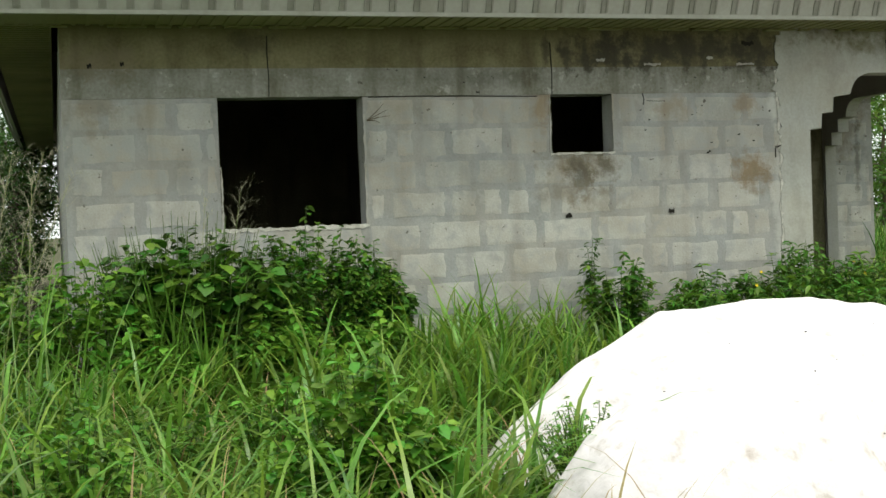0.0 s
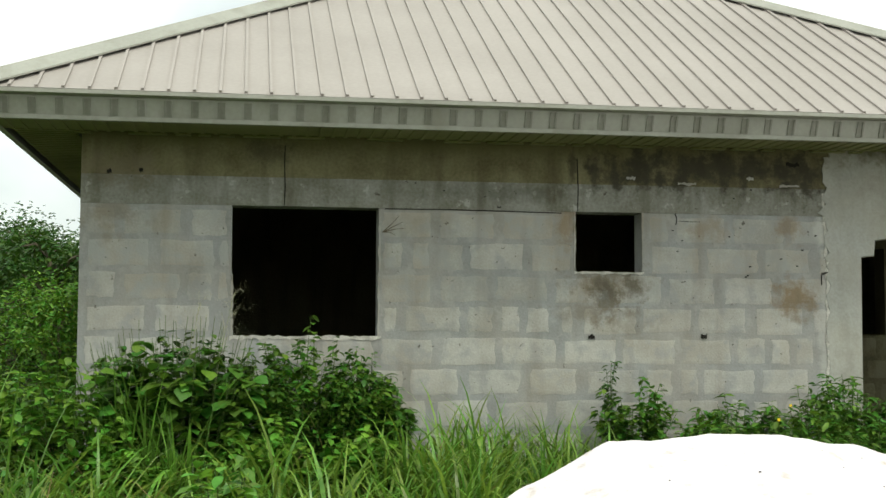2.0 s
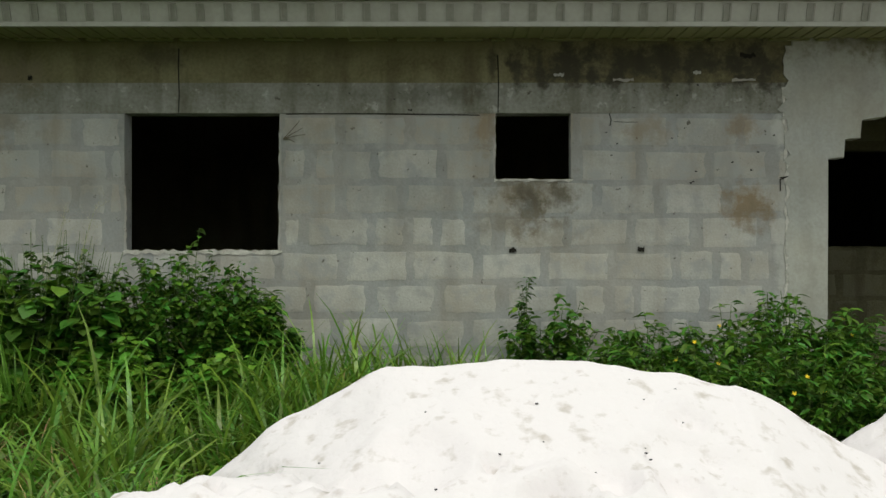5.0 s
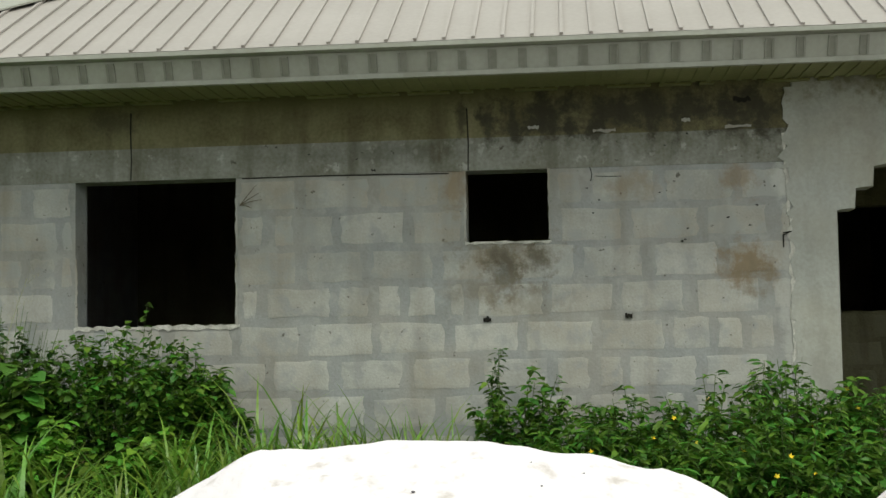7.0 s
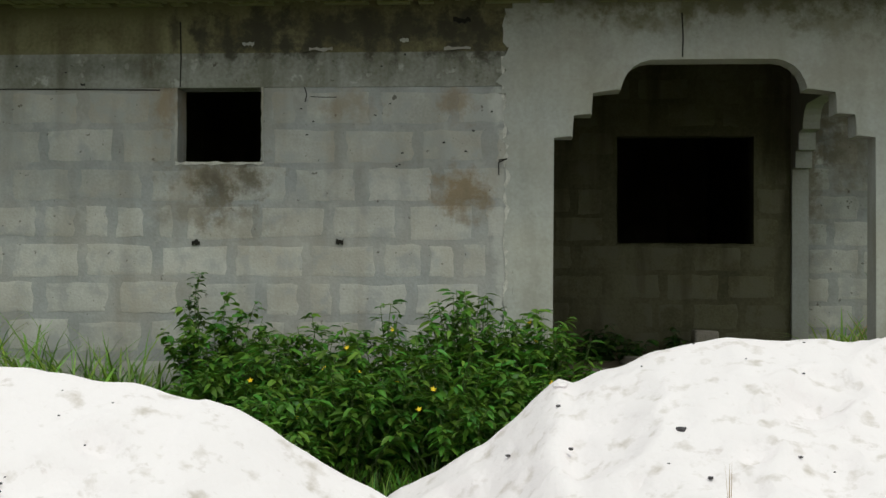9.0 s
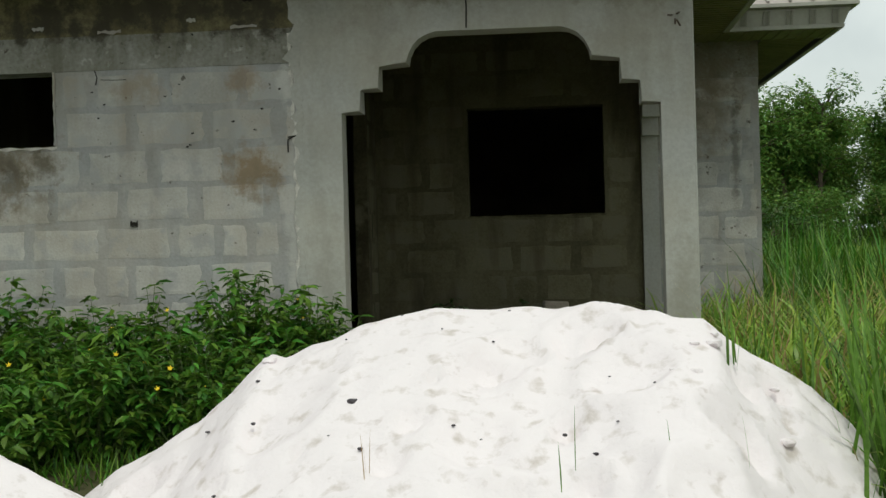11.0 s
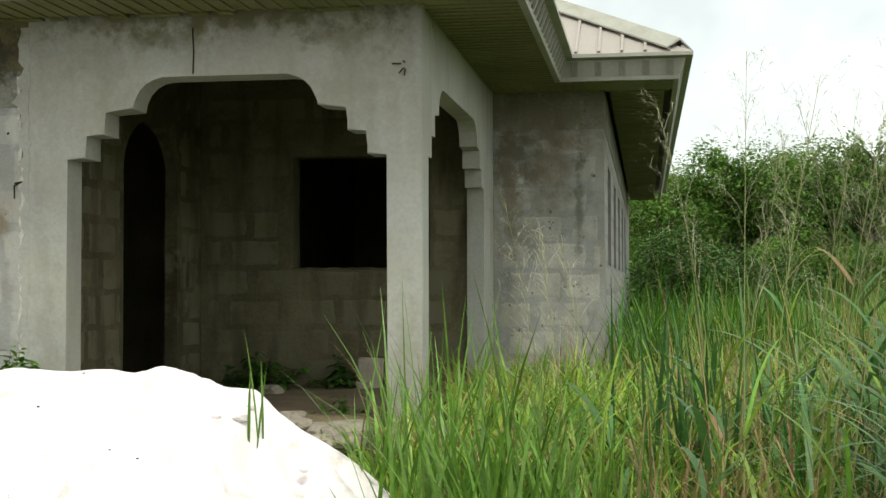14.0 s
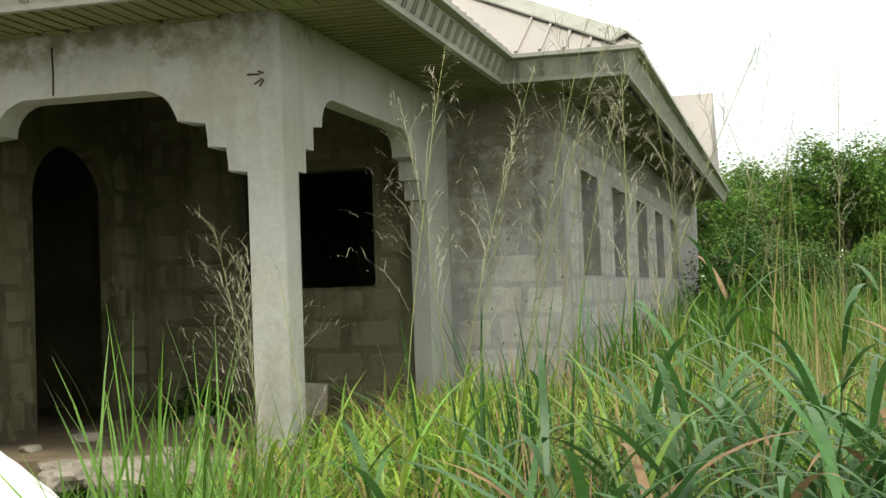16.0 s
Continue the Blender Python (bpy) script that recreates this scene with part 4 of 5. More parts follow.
def leaf_cloud(name, centres, normals, size, mat, parent=None, seed=0, narrow=0.5, fine=False):
    """Folded pointed leaves at the given places."""
    r = np.random.RandomState(seed)
    n = len(centres)
    a = r.uniform(0, 2 * np.pi, n)
    d = np.stack([np.cos(a), np.sin(a), r.uniform(-0.7, 0.35, n)], -1) + 0.6 * np.asarray(normals)
    d /= np.linalg.norm(d, axis=1, keepdims=True)
    side = np.cross(d, np.array([0, 0, 1.0]) + r.normal(0, 0.25, (n, 3)))
    side /= np.linalg.norm(side, axis=1, keepdims=True) + 1e-9
    up = np.cross(side, d)
    L = (size * r.uniform(0.6, 1.3, n))[:, None]
    W = L * narrow
    c = np.asarray(centres)
    if fine:
        def row(f, w, sag):
            mid = c + d * L * f - up * L * sag
            return [mid + side * W * w + up * L * 0.06, mid, mid - side * W * w + up * L * 0.06]
        v = np.stack([c, *row(0.22, 0.40, 0.0), *row(0.58, 0.46, 0.05), c + d * L * 0.97 - up * L * 0.2], 1)
        k = np.arange(n)[:, None] * 8
        faces = [q for t in ([0, 1, 2], [0, 2, 3], [1, 4, 5, 2], [2, 5, 6, 3], [4, 7, 5], [5, 7, 6]) for q in (k + t).tolist()]
    else:
        v = np.stack([c, c + d * L * 0.35 + side * W * 0.5 + up * L * 0.07, c + d * L * 0.4 - up * L * 0.04, c + d * L * 0.35 - side * W * 0.5 + up * L * 0.07, c + d * L - up * L * 0.14], 1)
        k = np.arange(n)[:, None] * 5
        faces = np.concatenate([k + [0, 1, 2], k + [1, 4, 2], k + [0, 2, 3], k + [2, 4, 3]], 0).tolist()
    ob = new(name, mesh_of(name, v.reshape(-1, 3).tolist(), faces, mat, fine))
    ob.parent = parent
    return ob


def bush(x, y, wide, deep, high, stems, per_stem, leaf, mat, seed, label, narrow=0.5, flowers=0, group="bushes", dome=0.45):
    """Stems that fan out from one root, each with leaves along its upper part."""
    r = random.Random(seed)
    root = tagged(new("bush"), label, "bush", group)
    z0 = max(ground_z(x, y), sand_over(x, y) if group == "weeds at the sand" else -9) - 0.03
    root.location = (x, y, z0)
    bm = bmesh.new()
    centres, normals, tips = [], [], []
    for k in range(stems):
        a, d = r.uniform(0, 2 * math.pi), math.sqrt(r.random())
        tip = Vector((math.cos(a) * d * wide / 2, math.sin(a) * d * deep / 2, high * (1 - dome * d * d) * r.uniform(0.72, 1.06)))
        foot = Vector((tip.x, tip.y, 0)) * (0.7 if dome < 0.3 else 0.35)
        pts = []
        for i in range(6):
            f = i / 5
            p = foot.lerp(tip, f) + Vector((tip.x, tip.y, 0)) * 0.25 * (f * f - f) + Vector((r.uniform(-0.015, 0.015), r.uniform(-0.015, 0.015), 0))
            pts.append(p)
        tube(bm, pts, 0.006, 0.002, 4)
        tips.append(pts[-1])
        for i in range(per_stem):
            f = (0.1 if dome < 0.3 else 0.22) + 0.8 * r.random() ** 0.75
            q = min(4, int(f * 5))
            p = pts[q].lerp(pts[q + 1], min(1.0, f * 5 - q))
            centres.append(p + Vector((r.gauss(0, 0.012), r.gauss(0, 0.012), r.gauss(0, 0.01))))
            normals.append(((p.x / wide), (p.y / deep), 0.15))
    part("stem", bm, STEM, root)
    leaf_cloud("leaves", [tuple(c) for c in centres], np.array(normals), leaf, mat, root, seed, narrow, True)
    if flowers:
        for k in range(flowers):
            t = r.choice(tips)
            bm = bmesh.new()
            c = bm.verts.new((0, 0, 0.004))
            ring = [bm.verts.new((0.019 * (1 if i % 2 else 0.5) * math.cos(i * math.pi / 5), 0.019 * (1 if i % 2 else 0.5) * math.sin(i * math.pi / 5), 0.008 if i % 2 else 0)) for i in range(10)]
            for i in range(10):
                bm.faces.new((c, ring[i], ring[(i + 1) % 10]))
            f = part("flower", bm, FLOWER, root, "small yellow flower")
            f.matrix_basis = pose(t.x, t.y - 0.01, t.z + 0.02, 50, r.uniform(-30, 30), 0)
    return root


def tree(x, y, high, wide, seed, label, leaves=2600, leaf=0.30, trunk=0.14, low=0.25, group="distant trees", mat=None):
    """A tapered trunk with limbs, and a crown of clumps of leaves with gaps."""
    r = random.Random(seed)
    root = tagged(new("tree"), label, "tree", group)
    root.location = (x, y, ground_z(x, y) - 0.05)
    bm = bmesh.new()
    sway = [Vector((r.uniform(-0.2, 0.2) * f, r.uniform(-0.2, 0.2) * f, high * 0.85 * f)) for f in (0, 0.25, 0.5, 0.75, 1)]
    tube(bm, sway, trunk, trunk * 0.25, 6)
    clumps = []
    for k in range(16):
        f = low + (1 - low) * (k + r.random()) / 16
        q = min(3, int(f * 4 * 0.98))
        p = sway[q].lerp(sway[q + 1], f * 4 * 0.98 - q)
        a = r.uniform(0, 2 * math.pi)
        reach = wide / 2 * r.uniform(0.45, 1.0) * math.sqrt(max(0.15, 1 - ((f - 0.55) / 0.55) ** 2))
        end = p + Vector((math.cos(a) * reach, math.sin(a) * reach, high * r.uniform(0.03, 0.14)))
        tube(bm, [p, p.lerp(end, 0.5) + Vector((0, 0, 0.05 * high * r.random())), end], trunk * 0.35, trunk * 0.08, 4)
        clumps.append((end, wide * r.uniform(0.13, 0.24)))
        clumps.append((p.lerp(end, 0.55), wide * r.uniform(0.10, 0.18)))
    part("trunk", bm, BARK, root)
    centres, normals = [], []
    for k in range(int(leaves * 2.6)):
        c, s = r.choice(clumps)
        v = Vector((r.gauss(0, 1), r.gauss(0, 1), r.gauss(0, 0.75)))
        v = v.normalized() * s * r.uniform(0.35, 1.0) ** 0.6
        centres.append(tuple(c + v))
        normals.append(tuple(v.normalized()))
    leaf_cloud("crown", centres, np.array(normals), leaf * 0.56, mat or TREE_LEAF, root, seed, 0.55)
    return root


def seed_grass(x, y, high, lean_to, seed):
    """A tall flowering grass: a bowed stalk, long leaves, and an open panicle of hair-thin twigs with seeds."""
    r = random.Random(seed)
    q = np.random.RandomState(seed)
    root = tagged(new("seed_grass"), "tall flowering grass with an open straw-coloured seed head", "grass", "tall seed grasses")
    root.location = (x, y, ground_z(x, y) - 0.03)
    bend = Vector((math.cos(lean_to), math.sin(lean_to), 0)) * high * r.uniform(0.10, 0.28)
    stalk = [Vector((0, 0, high * f)) + bend * f * f for f in [k / 10 for k in range(11)]]
    bm = bmesh.new()
    tube(bm, stalk, 0.0030, 0.0009, 5)
    part("stalk", bm, STRAW_GREEN, root)
    twigs, heads, lens, leans, bends, seeds = [], [], [], [], [], []

    def twig(p, a, size, lean, bend):
        """One twig; gives the points along it."""
        twigs.append(tuple(p))
        heads.append(a)
        lens.append(size)
        leans.append(lean)
        bends.append(bend)
        pts, at = [], Vector(p)
        for k in range(4):
            th = lean + bend * (k / 4) ** 1.4
            at = at + Vector((math.cos(a) * math.sin(th), math.sin(a) * math.sin(th), math.cos(th))) * size / 4
            pts.append(at.copy())
        return pts

    for lev in range(11):
        f = 0.62 + 0.38 * lev / 11
        k = min(9, int(f * 10))
        p = stalk[k].lerp(stalk[k + 1], f * 10 - k)
        for w in range(2):
            a = r.gauss(lean_to, 1.1)
            main = twig(p, a, (0.34 - 0.02 * lev) * r.uniform(0.6, 1.1), r.uniform(0.3, 0.6), r.uniform(0.8, 1.6))
            for q0 in main:
                for _ in range(2):
                    tips = twig(q0, a + r.gauss(0, 0.9), r.uniform(0.04, 0.10), r.uniform(0.5, 1.2), r.uniform(0.6, 1.4))
                    seeds += [tuple(t) for t in tips[1::2]]
    n = len(twigs)
    t = blades("panicle", np.array(twigs), np.array(heads), np.array(lens), np.array(leans), np.array(bends), np.full(n, 0.0016), SEED, seg=4)
    t.parent = root
    leaf_cloud("seed", seeds, np.zeros((len(seeds), 3)), 0.0075, SEED, root, seed, 0.35)
    m = 5
    base = np.array([tuple(stalk[int(1 + 4 * q.rand())]) for _ in range(m)])
    lv = blades("leaf", base, q.uniform(0, 2 * np.pi, m), q.uniform(0.4, 0.75, m), q.uniform(0.2, 0.5, m), q.uniform(0.8, 2.0, m), q.uniform(0.012, 0.022, m), GRASS_PALE, seg=7)
    lv.parent = root
    return root


def reed_clump(x, y, n, high, spread, width, seed, label, mat=None, bend=0.5, lean=0.22):
    """A tuft of upright broad blades from one root."""
    q = np.random.RandomState(seed)
    root = tagged(new("grass_tuft"), label, "grass", "grass tufts")
    root.location = (x, y, max(ground_z(x, y), sand_over(x, y)) - 0.03)
    base = np.c_[q.normal(0, spread, n), q.normal(0, spread, n), np.zeros(n)]
    for k in range(n):
        m = 1
        ob = blades("blade", base[k:k + 1], q.uniform(0, 2 * np.pi, m), q.uniform(high * 0.5, high, m), q.uniform(0.02, lean, m), q.uniform(0.05, bend, m), q.uniform(width * 0.6, width * 1.2, m), mat or TUFT, seg=6)
        ob.parent = root
    return root


# grass before the house and to the left
LAWN = (-5.5, 3.4, -7.2, -0.25)


def OPEN(x, y, r):
    """Thinner grass close before the bushes under the window."""
    if x > 1.2 and y < -5.2:
        return False
    return not (-0.2 < x < 2.7 and y > -1.35) or r.random() < 0.12


grass("grass_patch", 6500, LAWN, 0.46, GRASS, 1, "tall tangled green grass before the house", width=0.019, lean=0.65, bend=2.1, keep=OPEN)
grass("grass_patch", 9500, (-5.0, 3.2, -6.6, -0.9), 0.92, GRASS_PALE, 2, "long arching pale green grass", width=0.027, lean=0.9, bend=2.5, keep=OPEN, clump=18, spread=0.035)
grass("grass_patch", 1300, (-5, 3.2, -6.5, -0.6), 0.72, STRAW, 3, "dry straw-coloured grass stalks among the green", bend=1.9, lean=0.8, width=0.013)
grass("grass_patch", 1900, (2.2, 4.6, -2.2, -0.12), 0.36, GRASS, 4, "green grass at the foot of the wall", width=0.014, bend=1.6, lean=0.5)
grass("grass_patch", 900, (2.2, 4.1, -2.4, -0.35), 0.78, GRASS_PALE, 7, "long arching grass before the wall", width=0.021, lean=0.5, bend=2.2)
grass("grass_patch", 5200, (4.0, 8.4, -2.2, -0.1), 0.22, GRASS, 5, "low weeds and grass between the sand heaps", lean=0.8)
grass("grass_patch", 11000, (-16, -0.8, -6, 16), 0.75, GRASS, 6, "overgrown grass beside the house", width=0.018, bend=1.6)
# grass to the right of the porch
RIGHT = (8.95, 14.5, -4.4, 3.4)


def BESIDE(x, y, r):
    """Few fine blades where the broad reeds stand."""
    if y < -3.0 and x < 9.6 or y < -3.6 and x < 10.2:
        return r.random() < 0.04
    return x < 11.1 or y > -1.5 or r.random() < 0.1


grass("grass_patch", 4200, RIGHT, 0.56, GRASS, 11, "tall green grass beside the porch", lean=0.5, bend=1.6, width=0.014, keep=BESIDE)
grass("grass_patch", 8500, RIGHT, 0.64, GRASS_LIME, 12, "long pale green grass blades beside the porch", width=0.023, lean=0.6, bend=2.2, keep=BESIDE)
grass("grass_patch", 1900, RIGHT, 0.72, STRAW, 13, "dry straw-coloured stalks in the tall grass", bend=1.5, lean=0.6, width=0.011, keep=BESIDE)
grass("grass_patch", 2400, (11.0, 14.5, -4.4, 0.5), 0.85, REED, 15, "broad blue-green arching reed leaves", width=0.020, lean=0.5, bend=2.0)
grass("grass_patch", 650, (10.6, 14.5, -4.0, 2.5), 1.25, STRAW, 17, "thin upright straw-coloured stalks among the reeds", width=0.006, lean=0.2, bend=0.5, clump=4)
grass("grass_patch", 9000, (9.8, 18, 3.0, 16), 0.7, GRASS_PALE, 14, "sunlit green grass beside the house", width=0.022, lean=0.5, bend=1.4)
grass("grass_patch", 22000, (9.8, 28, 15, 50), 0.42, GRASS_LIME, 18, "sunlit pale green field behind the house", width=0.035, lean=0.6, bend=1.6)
grass("grass_patch", 4000, (9.8, 16, 3.0, 16), 1.1, GRASS, 16, "high grass along the side wall", width=0.02, lean=0.3, bend=1.2)
grass("grass_patch", 420, (11.6, 15.0, -1.5, 6.0), 1.7, STRAW_GREEN, 19, "thin ripe stalks standing high over the grass", width=0.007, lean=0.22, bend=0.6, clump=3)
grass("grass_patch", 420, (10.3, 11.3, -3.7, -2.0), 0.85, DRY_LEAF, 20, "withered brown stems among the reeds", width=0.012, lean=0.5, bend=1.0, clump=7, spread=0.05)
reed_clump(9.62, -2.75, 80, 1.5, 0.17, 0.022, 41, "upright tuft of tall green grass beside the sand heap", None, 1.0, 0.25)
reed_clump(9.75, -2.5, 70, 1.25, 0.2, 0.02, 42, "upright tuft of tall green grass before the porch post", None, 1.3, 0.35)
reed_clump(9.88, -3.2, 55, 1.4, 0.15, 0.022, 51, "upright tuft of tall green grass before the porch post", None, 1.1, 0.28)
reed_clump(10.2, -3.0, 60, 1.05, 0.16, 0.018, 52, "upright tuft of tall green grass before the porch post")
reed_clump(9.1, -1.6, 30, 0.9, 0.12, 0.016, 43, "upright tuft of green grass at the porch post")
reed_clump(10.0, -3.1, 40, 1.1, 0.14, 0.020, 44, "upright tuft of tall green grass", TUFT)
reed_clump(10.6, -1.2, 44, 1.35, 0.16, 0.022, 45, "high tuft of green reed grass", TUFT_REED)
reed_clump(11.6, -2.6, 40, 1.2, 0.16, 0.024, 46, "high tuft of green reed grass", TUFT_REED)
reed_clump(8.79, -2.84, 4, 0.62, 0.02, 0.014, 47, "single grass shoot growing out of the sand", TUFT, 0.3, 0.15)
reed_clump(7.3, -3.5, 3, 0.30, 0.03, 0.005, 48, "thin dry stalk sticking out of the sand", STRAW, 0.2, 0.3)
reed_clump(8.3, -3.6, 4, 0.26, 0.25, 0.005, 49, "thin grass shoots growing out of the sand", TUFT, 0.4, 0.3)
def reed_plant(x, y, high, leaves, seed):
    """A stout grass stalk with broad leaves that arch out from it at all heights."""
    q = np.random.RandomState(seed)
    root = tagged(new("reed_plant"), "tall reed grass with broad arching blue-green leaves", "grass", "reed plants")
    root.location = (x, y, ground_z(x, y) - 0.03)
    lean = Vector((q.uniform(-0.16, 0.16), q.uniform(-0.12, 0.12), 0))
    stalk = [Vector((0, 0, high * f)) + lean * f * f for f in (0, 0.2, 0.4, 0.6, 0.8, 1.0)]
    bm = bmesh.new()
    tube(bm, stalk, 0.007, 0.003, 5)
    part("stalk", bm, STEM, root)
    for k in range(leaves):
        f = 0.2 + 0.8 * k / max(1, leaves - 1)
        i = min(4, int(f * 5))
        p = stalk[i].lerp(stalk[i + 1], min(1.0, f * 5 - i))
        lf = blades("leaf", np.array([tuple(p)]), q.uniform(0, 2 * np.pi, 1), q.uniform(0.35, 0.7, 1), q.uniform(0.5, 1.0, 1), q.uniform(0.9, 1.8, 1), q.uniform(0.020, 0.035, 1), DRY_LEAF if q.rand() < 0.07 else TUFT_REED, seg=8)
        lf.parent = root
    return root


rp = random.Random(91)
for k in range(84):
    reed_plant(rp.uniform(11.15, 13.2), rp.uniform(-4.1, -1.8), rp.uniform(0.75, 1.05), rp.randint(11, 15), 600 + k)
for k in range(12):
    reed_plant(rp.uniform(10.0, 11.3), rp.uniform(-3.2, -1.0), rp.uniform(0.5, 0.8), rp.randint(6, 8), 640 + k)
for k in range(12):
    reed_plant(rp.uniform(11.2, 14.0), rp.uniform(-2.4, 3.0), rp.uniform(0.9, 1.3), rp.randint(7, 9), 660 + k)
sg = random.Random(12)
for k in range(10):
    seed_grass(sg.uniform(10.62, 11.4), sg.uniform(-3.7, -2.5), sg.uniform(1.95, 2.4), sg.gauss(0.4, 0.8), 400 + k)
for k in range(3):
    seed_grass(sg.uniform(10.0, 10.2), sg.uniform(-3.2, -2.6), sg.uniform(1.45, 1.75), sg.gauss(2.8, 0.4), 440 + k)
for k in range(7):
    seed_grass(sg.uniform(-0.7, -0.15), sg.uniform(-5.0, -3.8), sg.uniform(1.6, 2.05), sg.uniform(0, 6.28), 460 + k)
for k in range(7):
    reed_clump(sg.uniform(-1.2, -0.2), sg.uniform(-4.9, -0.6), 30, sg.uniform(1.1, 1.7), 0.14, 0.018, 480 + k, "high tuft of green grass beyond the house corner", TUFT, 1.0, 0.3)
for k in range(2):
    seed_grass(0.85 + 0.2 * k, -1.15 - 0.05 * (k % 2), sg.uniform(1.45, 1.6), sg.uniform(0, 1.5), 560 + k)
for k in range(7):
    seed_grass(sg.uniform(10.9, 13.0), sg.uniform(-3.6, 0.5), sg.uniform(1.7, 2.4), sg.uniform(0, 6.28), 500 + k)

# dark reeds and a few low weeds round the bushes under the window
for k, (x, y, h) in enumerate([(0.45, -1.2, 1.3), (0.65, -1.35, 1.3), (0.3, -0.9, 1.3), (0.85, -1.5, 1.05), (2.55, -0.6, 0.6), (3.0, -0.45, 0.62), (3.35, -0.5, 0.65), (3.7, -0.4, 0.7)]):
    reed_clump(x, y, 16 if k > 3 else 34, h, 0.10, 0.020, 700 + k, "tuft of arching dark green grass against the wall", TUFT, 1.5, 0.35)
for k, (x, y, w, h) in enumerate([(0.55, -1.5, 0.8, 0.6), (1.45, -1.25, 0.9, 0.7), (2.15, -1.1, 0.8, 0.6), (2.35, -0.55, 0.6, 0.9), (0.1, -1.2, 1.0, 1.1), (-0.4, -0.7, 0.9, 1.0)]):
    bush(x, y, w, 0.7, h, 50, 30, 0.09, LEAF if k == 3 else LEAF_LIGHT, 720 + k, "leafy green bush at the foot of the wall", 0.6)
# bushes
bush(0.80, -0.70, 1.4, 0.8, 1.32, 120, 34, 0.075, LEAF_DARK, 21, "dense dark green bush under the window opening", 0.62, dome=0.2)
bush(1.75, -0.66, 1.45, 0.9, 1.16, 150, 44, 0.068, LEAF, 22, "dense small-leaved green bush under the window opening", 0.6, dome=0.32)
bush(2.2, -0.60, 0.7, 0.6, 1.04, 70, 44, 0.062, LEAF, 27, "small-leaved green bush beside the window opening", 0.55, dome=0.35)
bush(0.85, -1.05, 1.3, 0.7, 1.36, 60, 26, 0.12, LEAF, 23, "broad-leaved green bush before the window opening", 0.9, dome=0.25)
bush(1.78, -0.32, 0.3, 0.3, 1.38, 7, 26, 0.075, LEAF, 26, "thin leafy shoot rising before the window sill", 0.6)
bush(4.45, -0.40, 0.85, 0.5, 0.92, 34, 34, 0.085, LEAF, 24, "straggling leafy weed against the block wall", 0.5)
bush(4.28, -0.30, 0.14, 0.14, 1.28, 5, 30, 0.065, LEAF_DARK, 25, "tall thin weed shoot against the block wall", 0.5)
for k, (x, y, w, h) in enumerate([(5.15, -0.75, 0.95, 0.62), (5.65, -1.0, 1.1, 0.72), (6.15, -0.75, 1.0, 0.84), (5.45, -1.6, 1.1, 0.58), (6.05, -1.55, 1.1, 0.62), (6.55, -0.9, 0.75, 0.72), (4.8, -1.1, 0.95, 0.55), (5.0, -1.9, 0.9, 0.45), (6.5, -1.6, 0.8, 0.5)]):
    bush(x, y, w, 0.9, h + 0.1, 62, 34, 0.088, LEAF, 30 + k, "low green bush dotted with small yellow flowers", 0.36, flowers=2, group="flowering bushes")
lw = random.Random(55)
for k in range(26):
    x, y = lw.uniform(-3.0, 1.1), lw.uniform(-5.2, -1.5)
    if sand_over(x, y) > ground_z(x, y) - 0.05:
        continue
    bush(x, y, lw.uniform(0.6, 1.1), lw.uniform(0.5, 0.9), lw.uniform(0.5, 0.8), 44, 30, lw.uniform(0.05, 0.08), LEAF_LIGHT if k % 3 else LEAF, 200 + k, "leafy green weed standing in the grass", 0.6, group="weeds in the grass")
bush(1.25, -4.55, 0.9, 0.7, 0.98, 60, 34, 0.085, LEAF_LIGHT, 240, "leafy green weed standing in the grass", 0.62, group="weeds in the grass")
bush(2.42, -4.4, 0.7, 0.5, 0.42, 50, 34, 0.034, LEAF_LIGHT, 241, "fine-leaved dark weed at the edge of the sand", 0.4, group="weeds at the sand")
bush(7.15, 2.55, 0.8, 0.5, 0.55, 24, 24, 0.09, LEAF_DARK, 242, "dim weed growing in the porch corner", 0.5, group="weeds in the porch")
bush(7.75, 2.8, 0.5, 0.4, 0.45, 16, 22, 0.08, LEAF_DARK, 243, "dim weed growing in the porch corner", 0.5, group="weeds in the porch")
bush(8.3, 0.75, 0.5, 0.4, 0.3, 14, 18, 0.06, LEAF, 244, "small weed at the porch threshold", 0.5, group="weeds in the porch")

# rubble in and before the porch
for k, (x, y, size) in enumerate([(7.34, 2.2, 0.10), (7.0, 1.1, 0.09), (7.98, 2.85, 0.11), (7.9, -0.22, 0.15), (8.14, -0.30, 0.17), (8.38, -0.24, 0.13), (8.58, -0.32, 0.16), (8.2, -0.55, 0.13), (7.68, -0.25, 0.14), (8.02, -0.42, 0.10), (8.45, -0.5, 0.09), (7.78, -0.45, 0.12), (9.15, -0.2, 0.13), (8.05, 0.3, 0.08), (6.95, 0.5, 0.07)]):
    pebble(x, y, 0.05 if y > 0.03 else ground_z(x, y) + 0.10, size, 500 + k, "rubble", "lump of broken pale concrete by the porch", STONE, "rubble", "rubble by the porch")
bm = bmesh.new()
box(bm, -0.11, 0.11, -0.06, 0.06, 0, 0.25)
bmesh.ops.bevel(bm, geom=bm.edges[:], offset=0.012, segments=1, affect="EDGES")
loose = tagged(new("loose_block", from_bm("loose_block", bm, STONE)), "pale loose block standing on the porch floor", "block")
loose.matrix_basis = pose(8.02, 2.85, 0.062, 0, 3, 12)

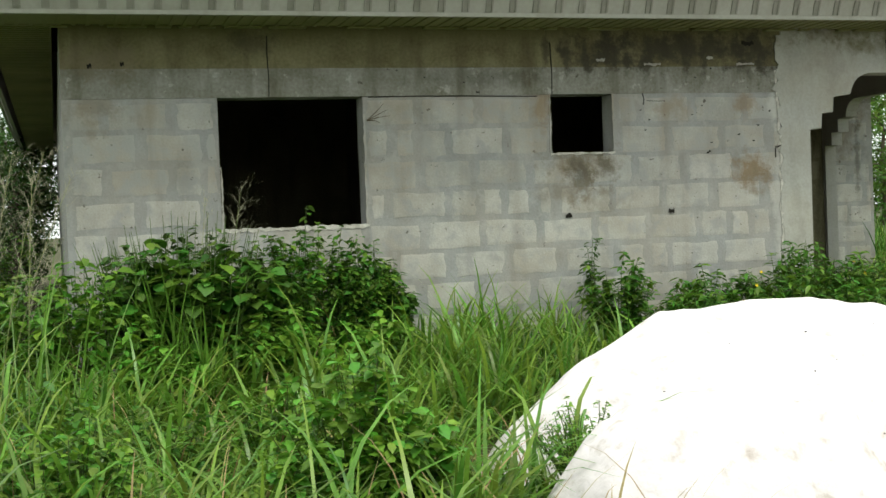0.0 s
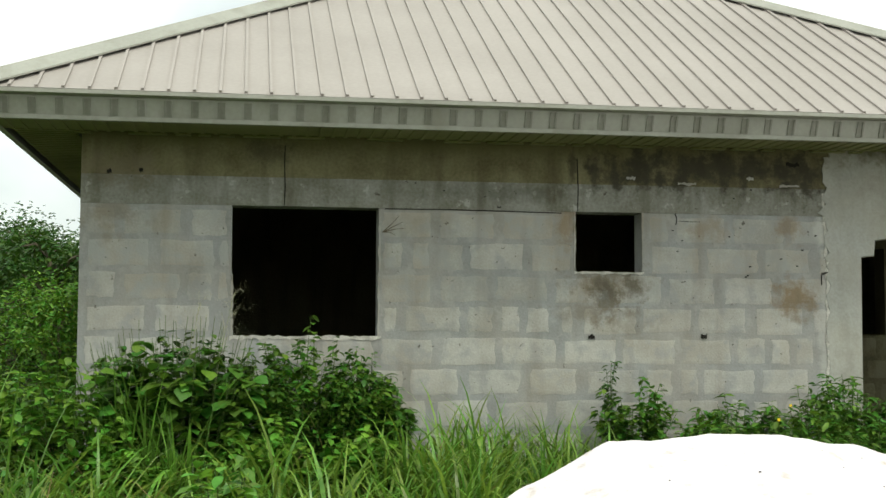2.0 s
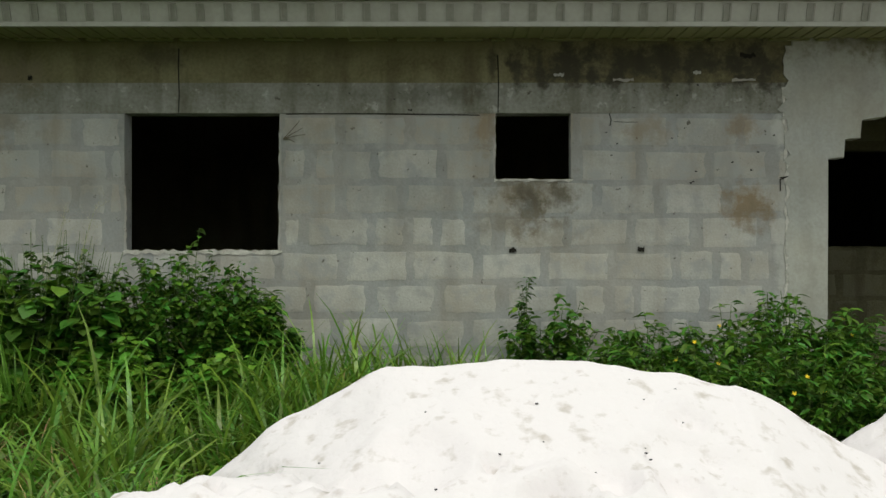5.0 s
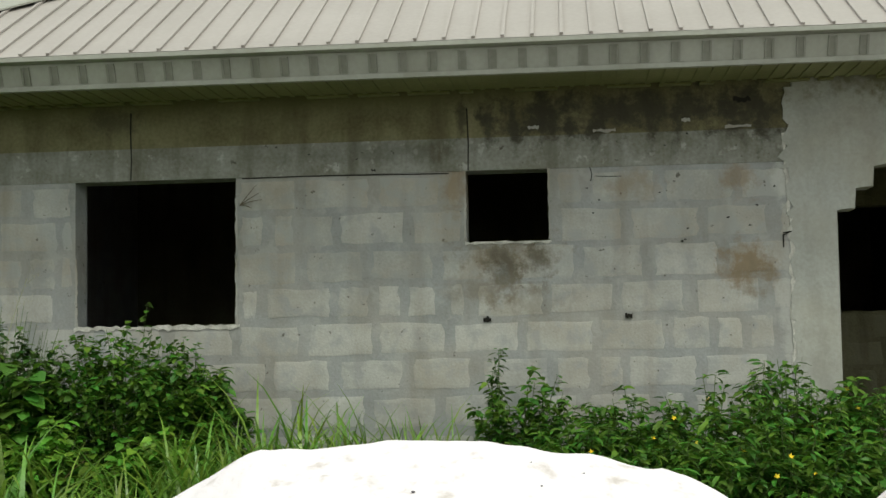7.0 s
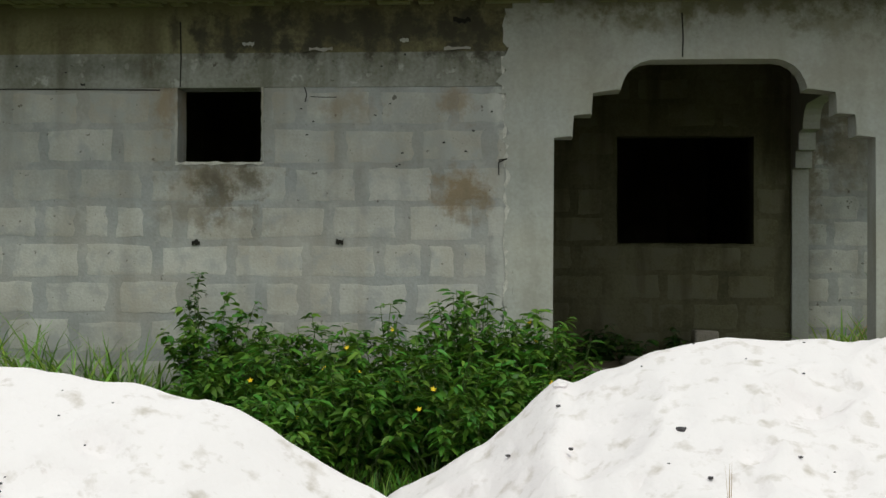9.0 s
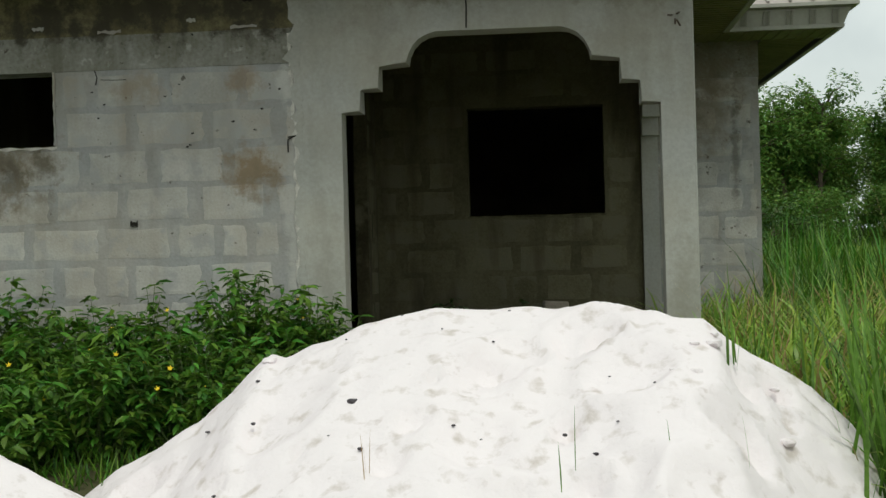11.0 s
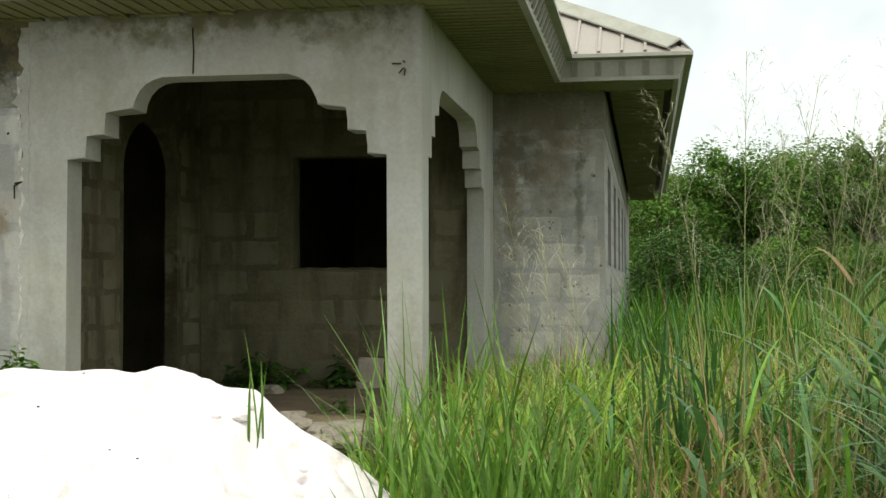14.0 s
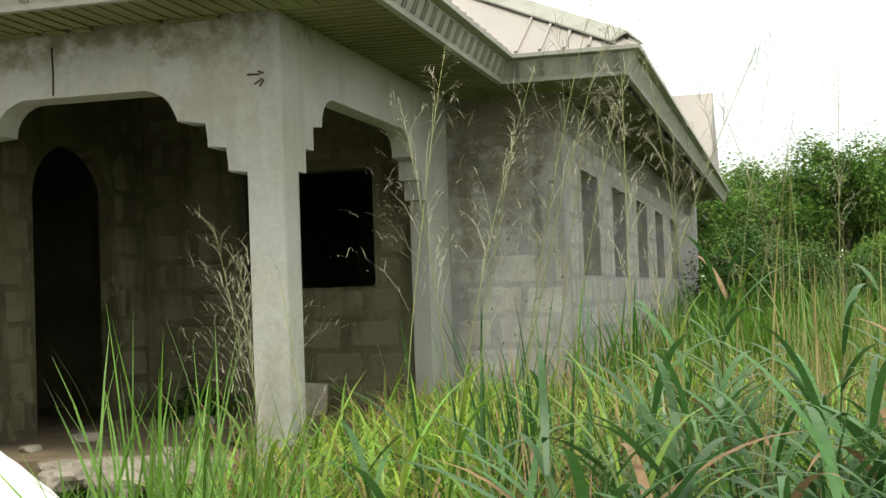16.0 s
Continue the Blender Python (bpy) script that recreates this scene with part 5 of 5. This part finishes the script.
# trees round the clearing
for k, (x, y, h) in enumerate([(-1.75, 10.5, 3.0), (-2.1, 12.5, 3.3), (-0.9, 15, 3.5), (-1.9, 17, 3.7), (-2.9, 14, 3.2), (-1.2, 21, 4.3), (-3.8, 18, 3.8)]):
    tree(x, y, h, 2.4, 740 + k, "dense green tree close behind the house", 2200, 0.2, low=0.05, mat=LEAF_DARK)
tr = random.Random(77)
for k in range(38):
    tree(7.5 + k * 0.62 + tr.uniform(-0.5, 0.5), 54 + tr.uniform(-5, 8), tr.uniform(6.2, 8.0), tr.uniform(3.8, 5.6), 800 + k, "dense green tree at the edge of the clearing", 2300, 0.38, 0.16, 0.2 if k % 3 else 0.45)
for k in range(16):
    tree(9.0 + k * 0.95 + tr.uniform(-0.4, 0.4), 46 + tr.uniform(-2, 3), tr.uniform(1.8, 3.4), tr.uniform(2.6, 3.8), 160 + k, "leafy green shrub before the trees", 1500, 0.30, 0.06, 0.03, "shrubs of the thicket")
for k in range(7):
    tree(29 + k * 2.2, 33 + tr.uniform(-2, 5), tr.uniform(6.4, 7.6), 5.2, 220 + k, "dense green tree at the edge of the clearing", 1500, 0.42, 0.16, 0.05)
for k, (x, y, h) in enumerate([(10.9, 15.5, 1.8), (11.4, 17.5, 2.1), (12.1, 18.5, 1.9), (11.1, 20.5, 2.3), (12.9, 21.0, 1.7), (10.6, 23.5, 2.6)]):
    tree(x, y, h, 1.9, 180 + k, "low leafy shrub standing behind the house", 1500, 0.17, 0.05, 0.03, "shrubs of the thicket", LEAF_DARK)
for k in range(12):
    x = -13 + k * 1.05 + tr.uniform(-0.4, 0.4)
    tree(x, 20 + tr.uniform(-3, 5), 3.6 + 0.16 * max(0, -x - 3) + tr.uniform(-0.3, 0.5), tr.uniform(3.2, 4.4), 130 + k, "dense green tree behind the house", 2600, 0.24, low=0.05, mat=LEAF_DARK)
for k in range(9):
    tree(-7.5 + k * 0.78 + tr.uniform(-0.3, 0.3), 7 + tr.uniform(-2.5, 4), tr.uniform(1.3, 2.1), tr.uniform(1.8, 2.6), 190 + k, "leafy green shrub beside the house", 1800, 0.15, 0.04, 0.03, "shrubs of the thicket", LEAF_LIGHT)

# blocks of the walls
lay_blocks(front_wall, -0.001, 0.02, 6.36, -0.25, 2.098, [WIN, SMALL], BLOCK, shift=0.3, seed=3, upper=BLOCK_UP, above=1.3)
lay_blocks(set_back, 3.749, 8.99, 9.97, -0.25, 2.33, [], BLOCK, shift=0.1, seed=4)
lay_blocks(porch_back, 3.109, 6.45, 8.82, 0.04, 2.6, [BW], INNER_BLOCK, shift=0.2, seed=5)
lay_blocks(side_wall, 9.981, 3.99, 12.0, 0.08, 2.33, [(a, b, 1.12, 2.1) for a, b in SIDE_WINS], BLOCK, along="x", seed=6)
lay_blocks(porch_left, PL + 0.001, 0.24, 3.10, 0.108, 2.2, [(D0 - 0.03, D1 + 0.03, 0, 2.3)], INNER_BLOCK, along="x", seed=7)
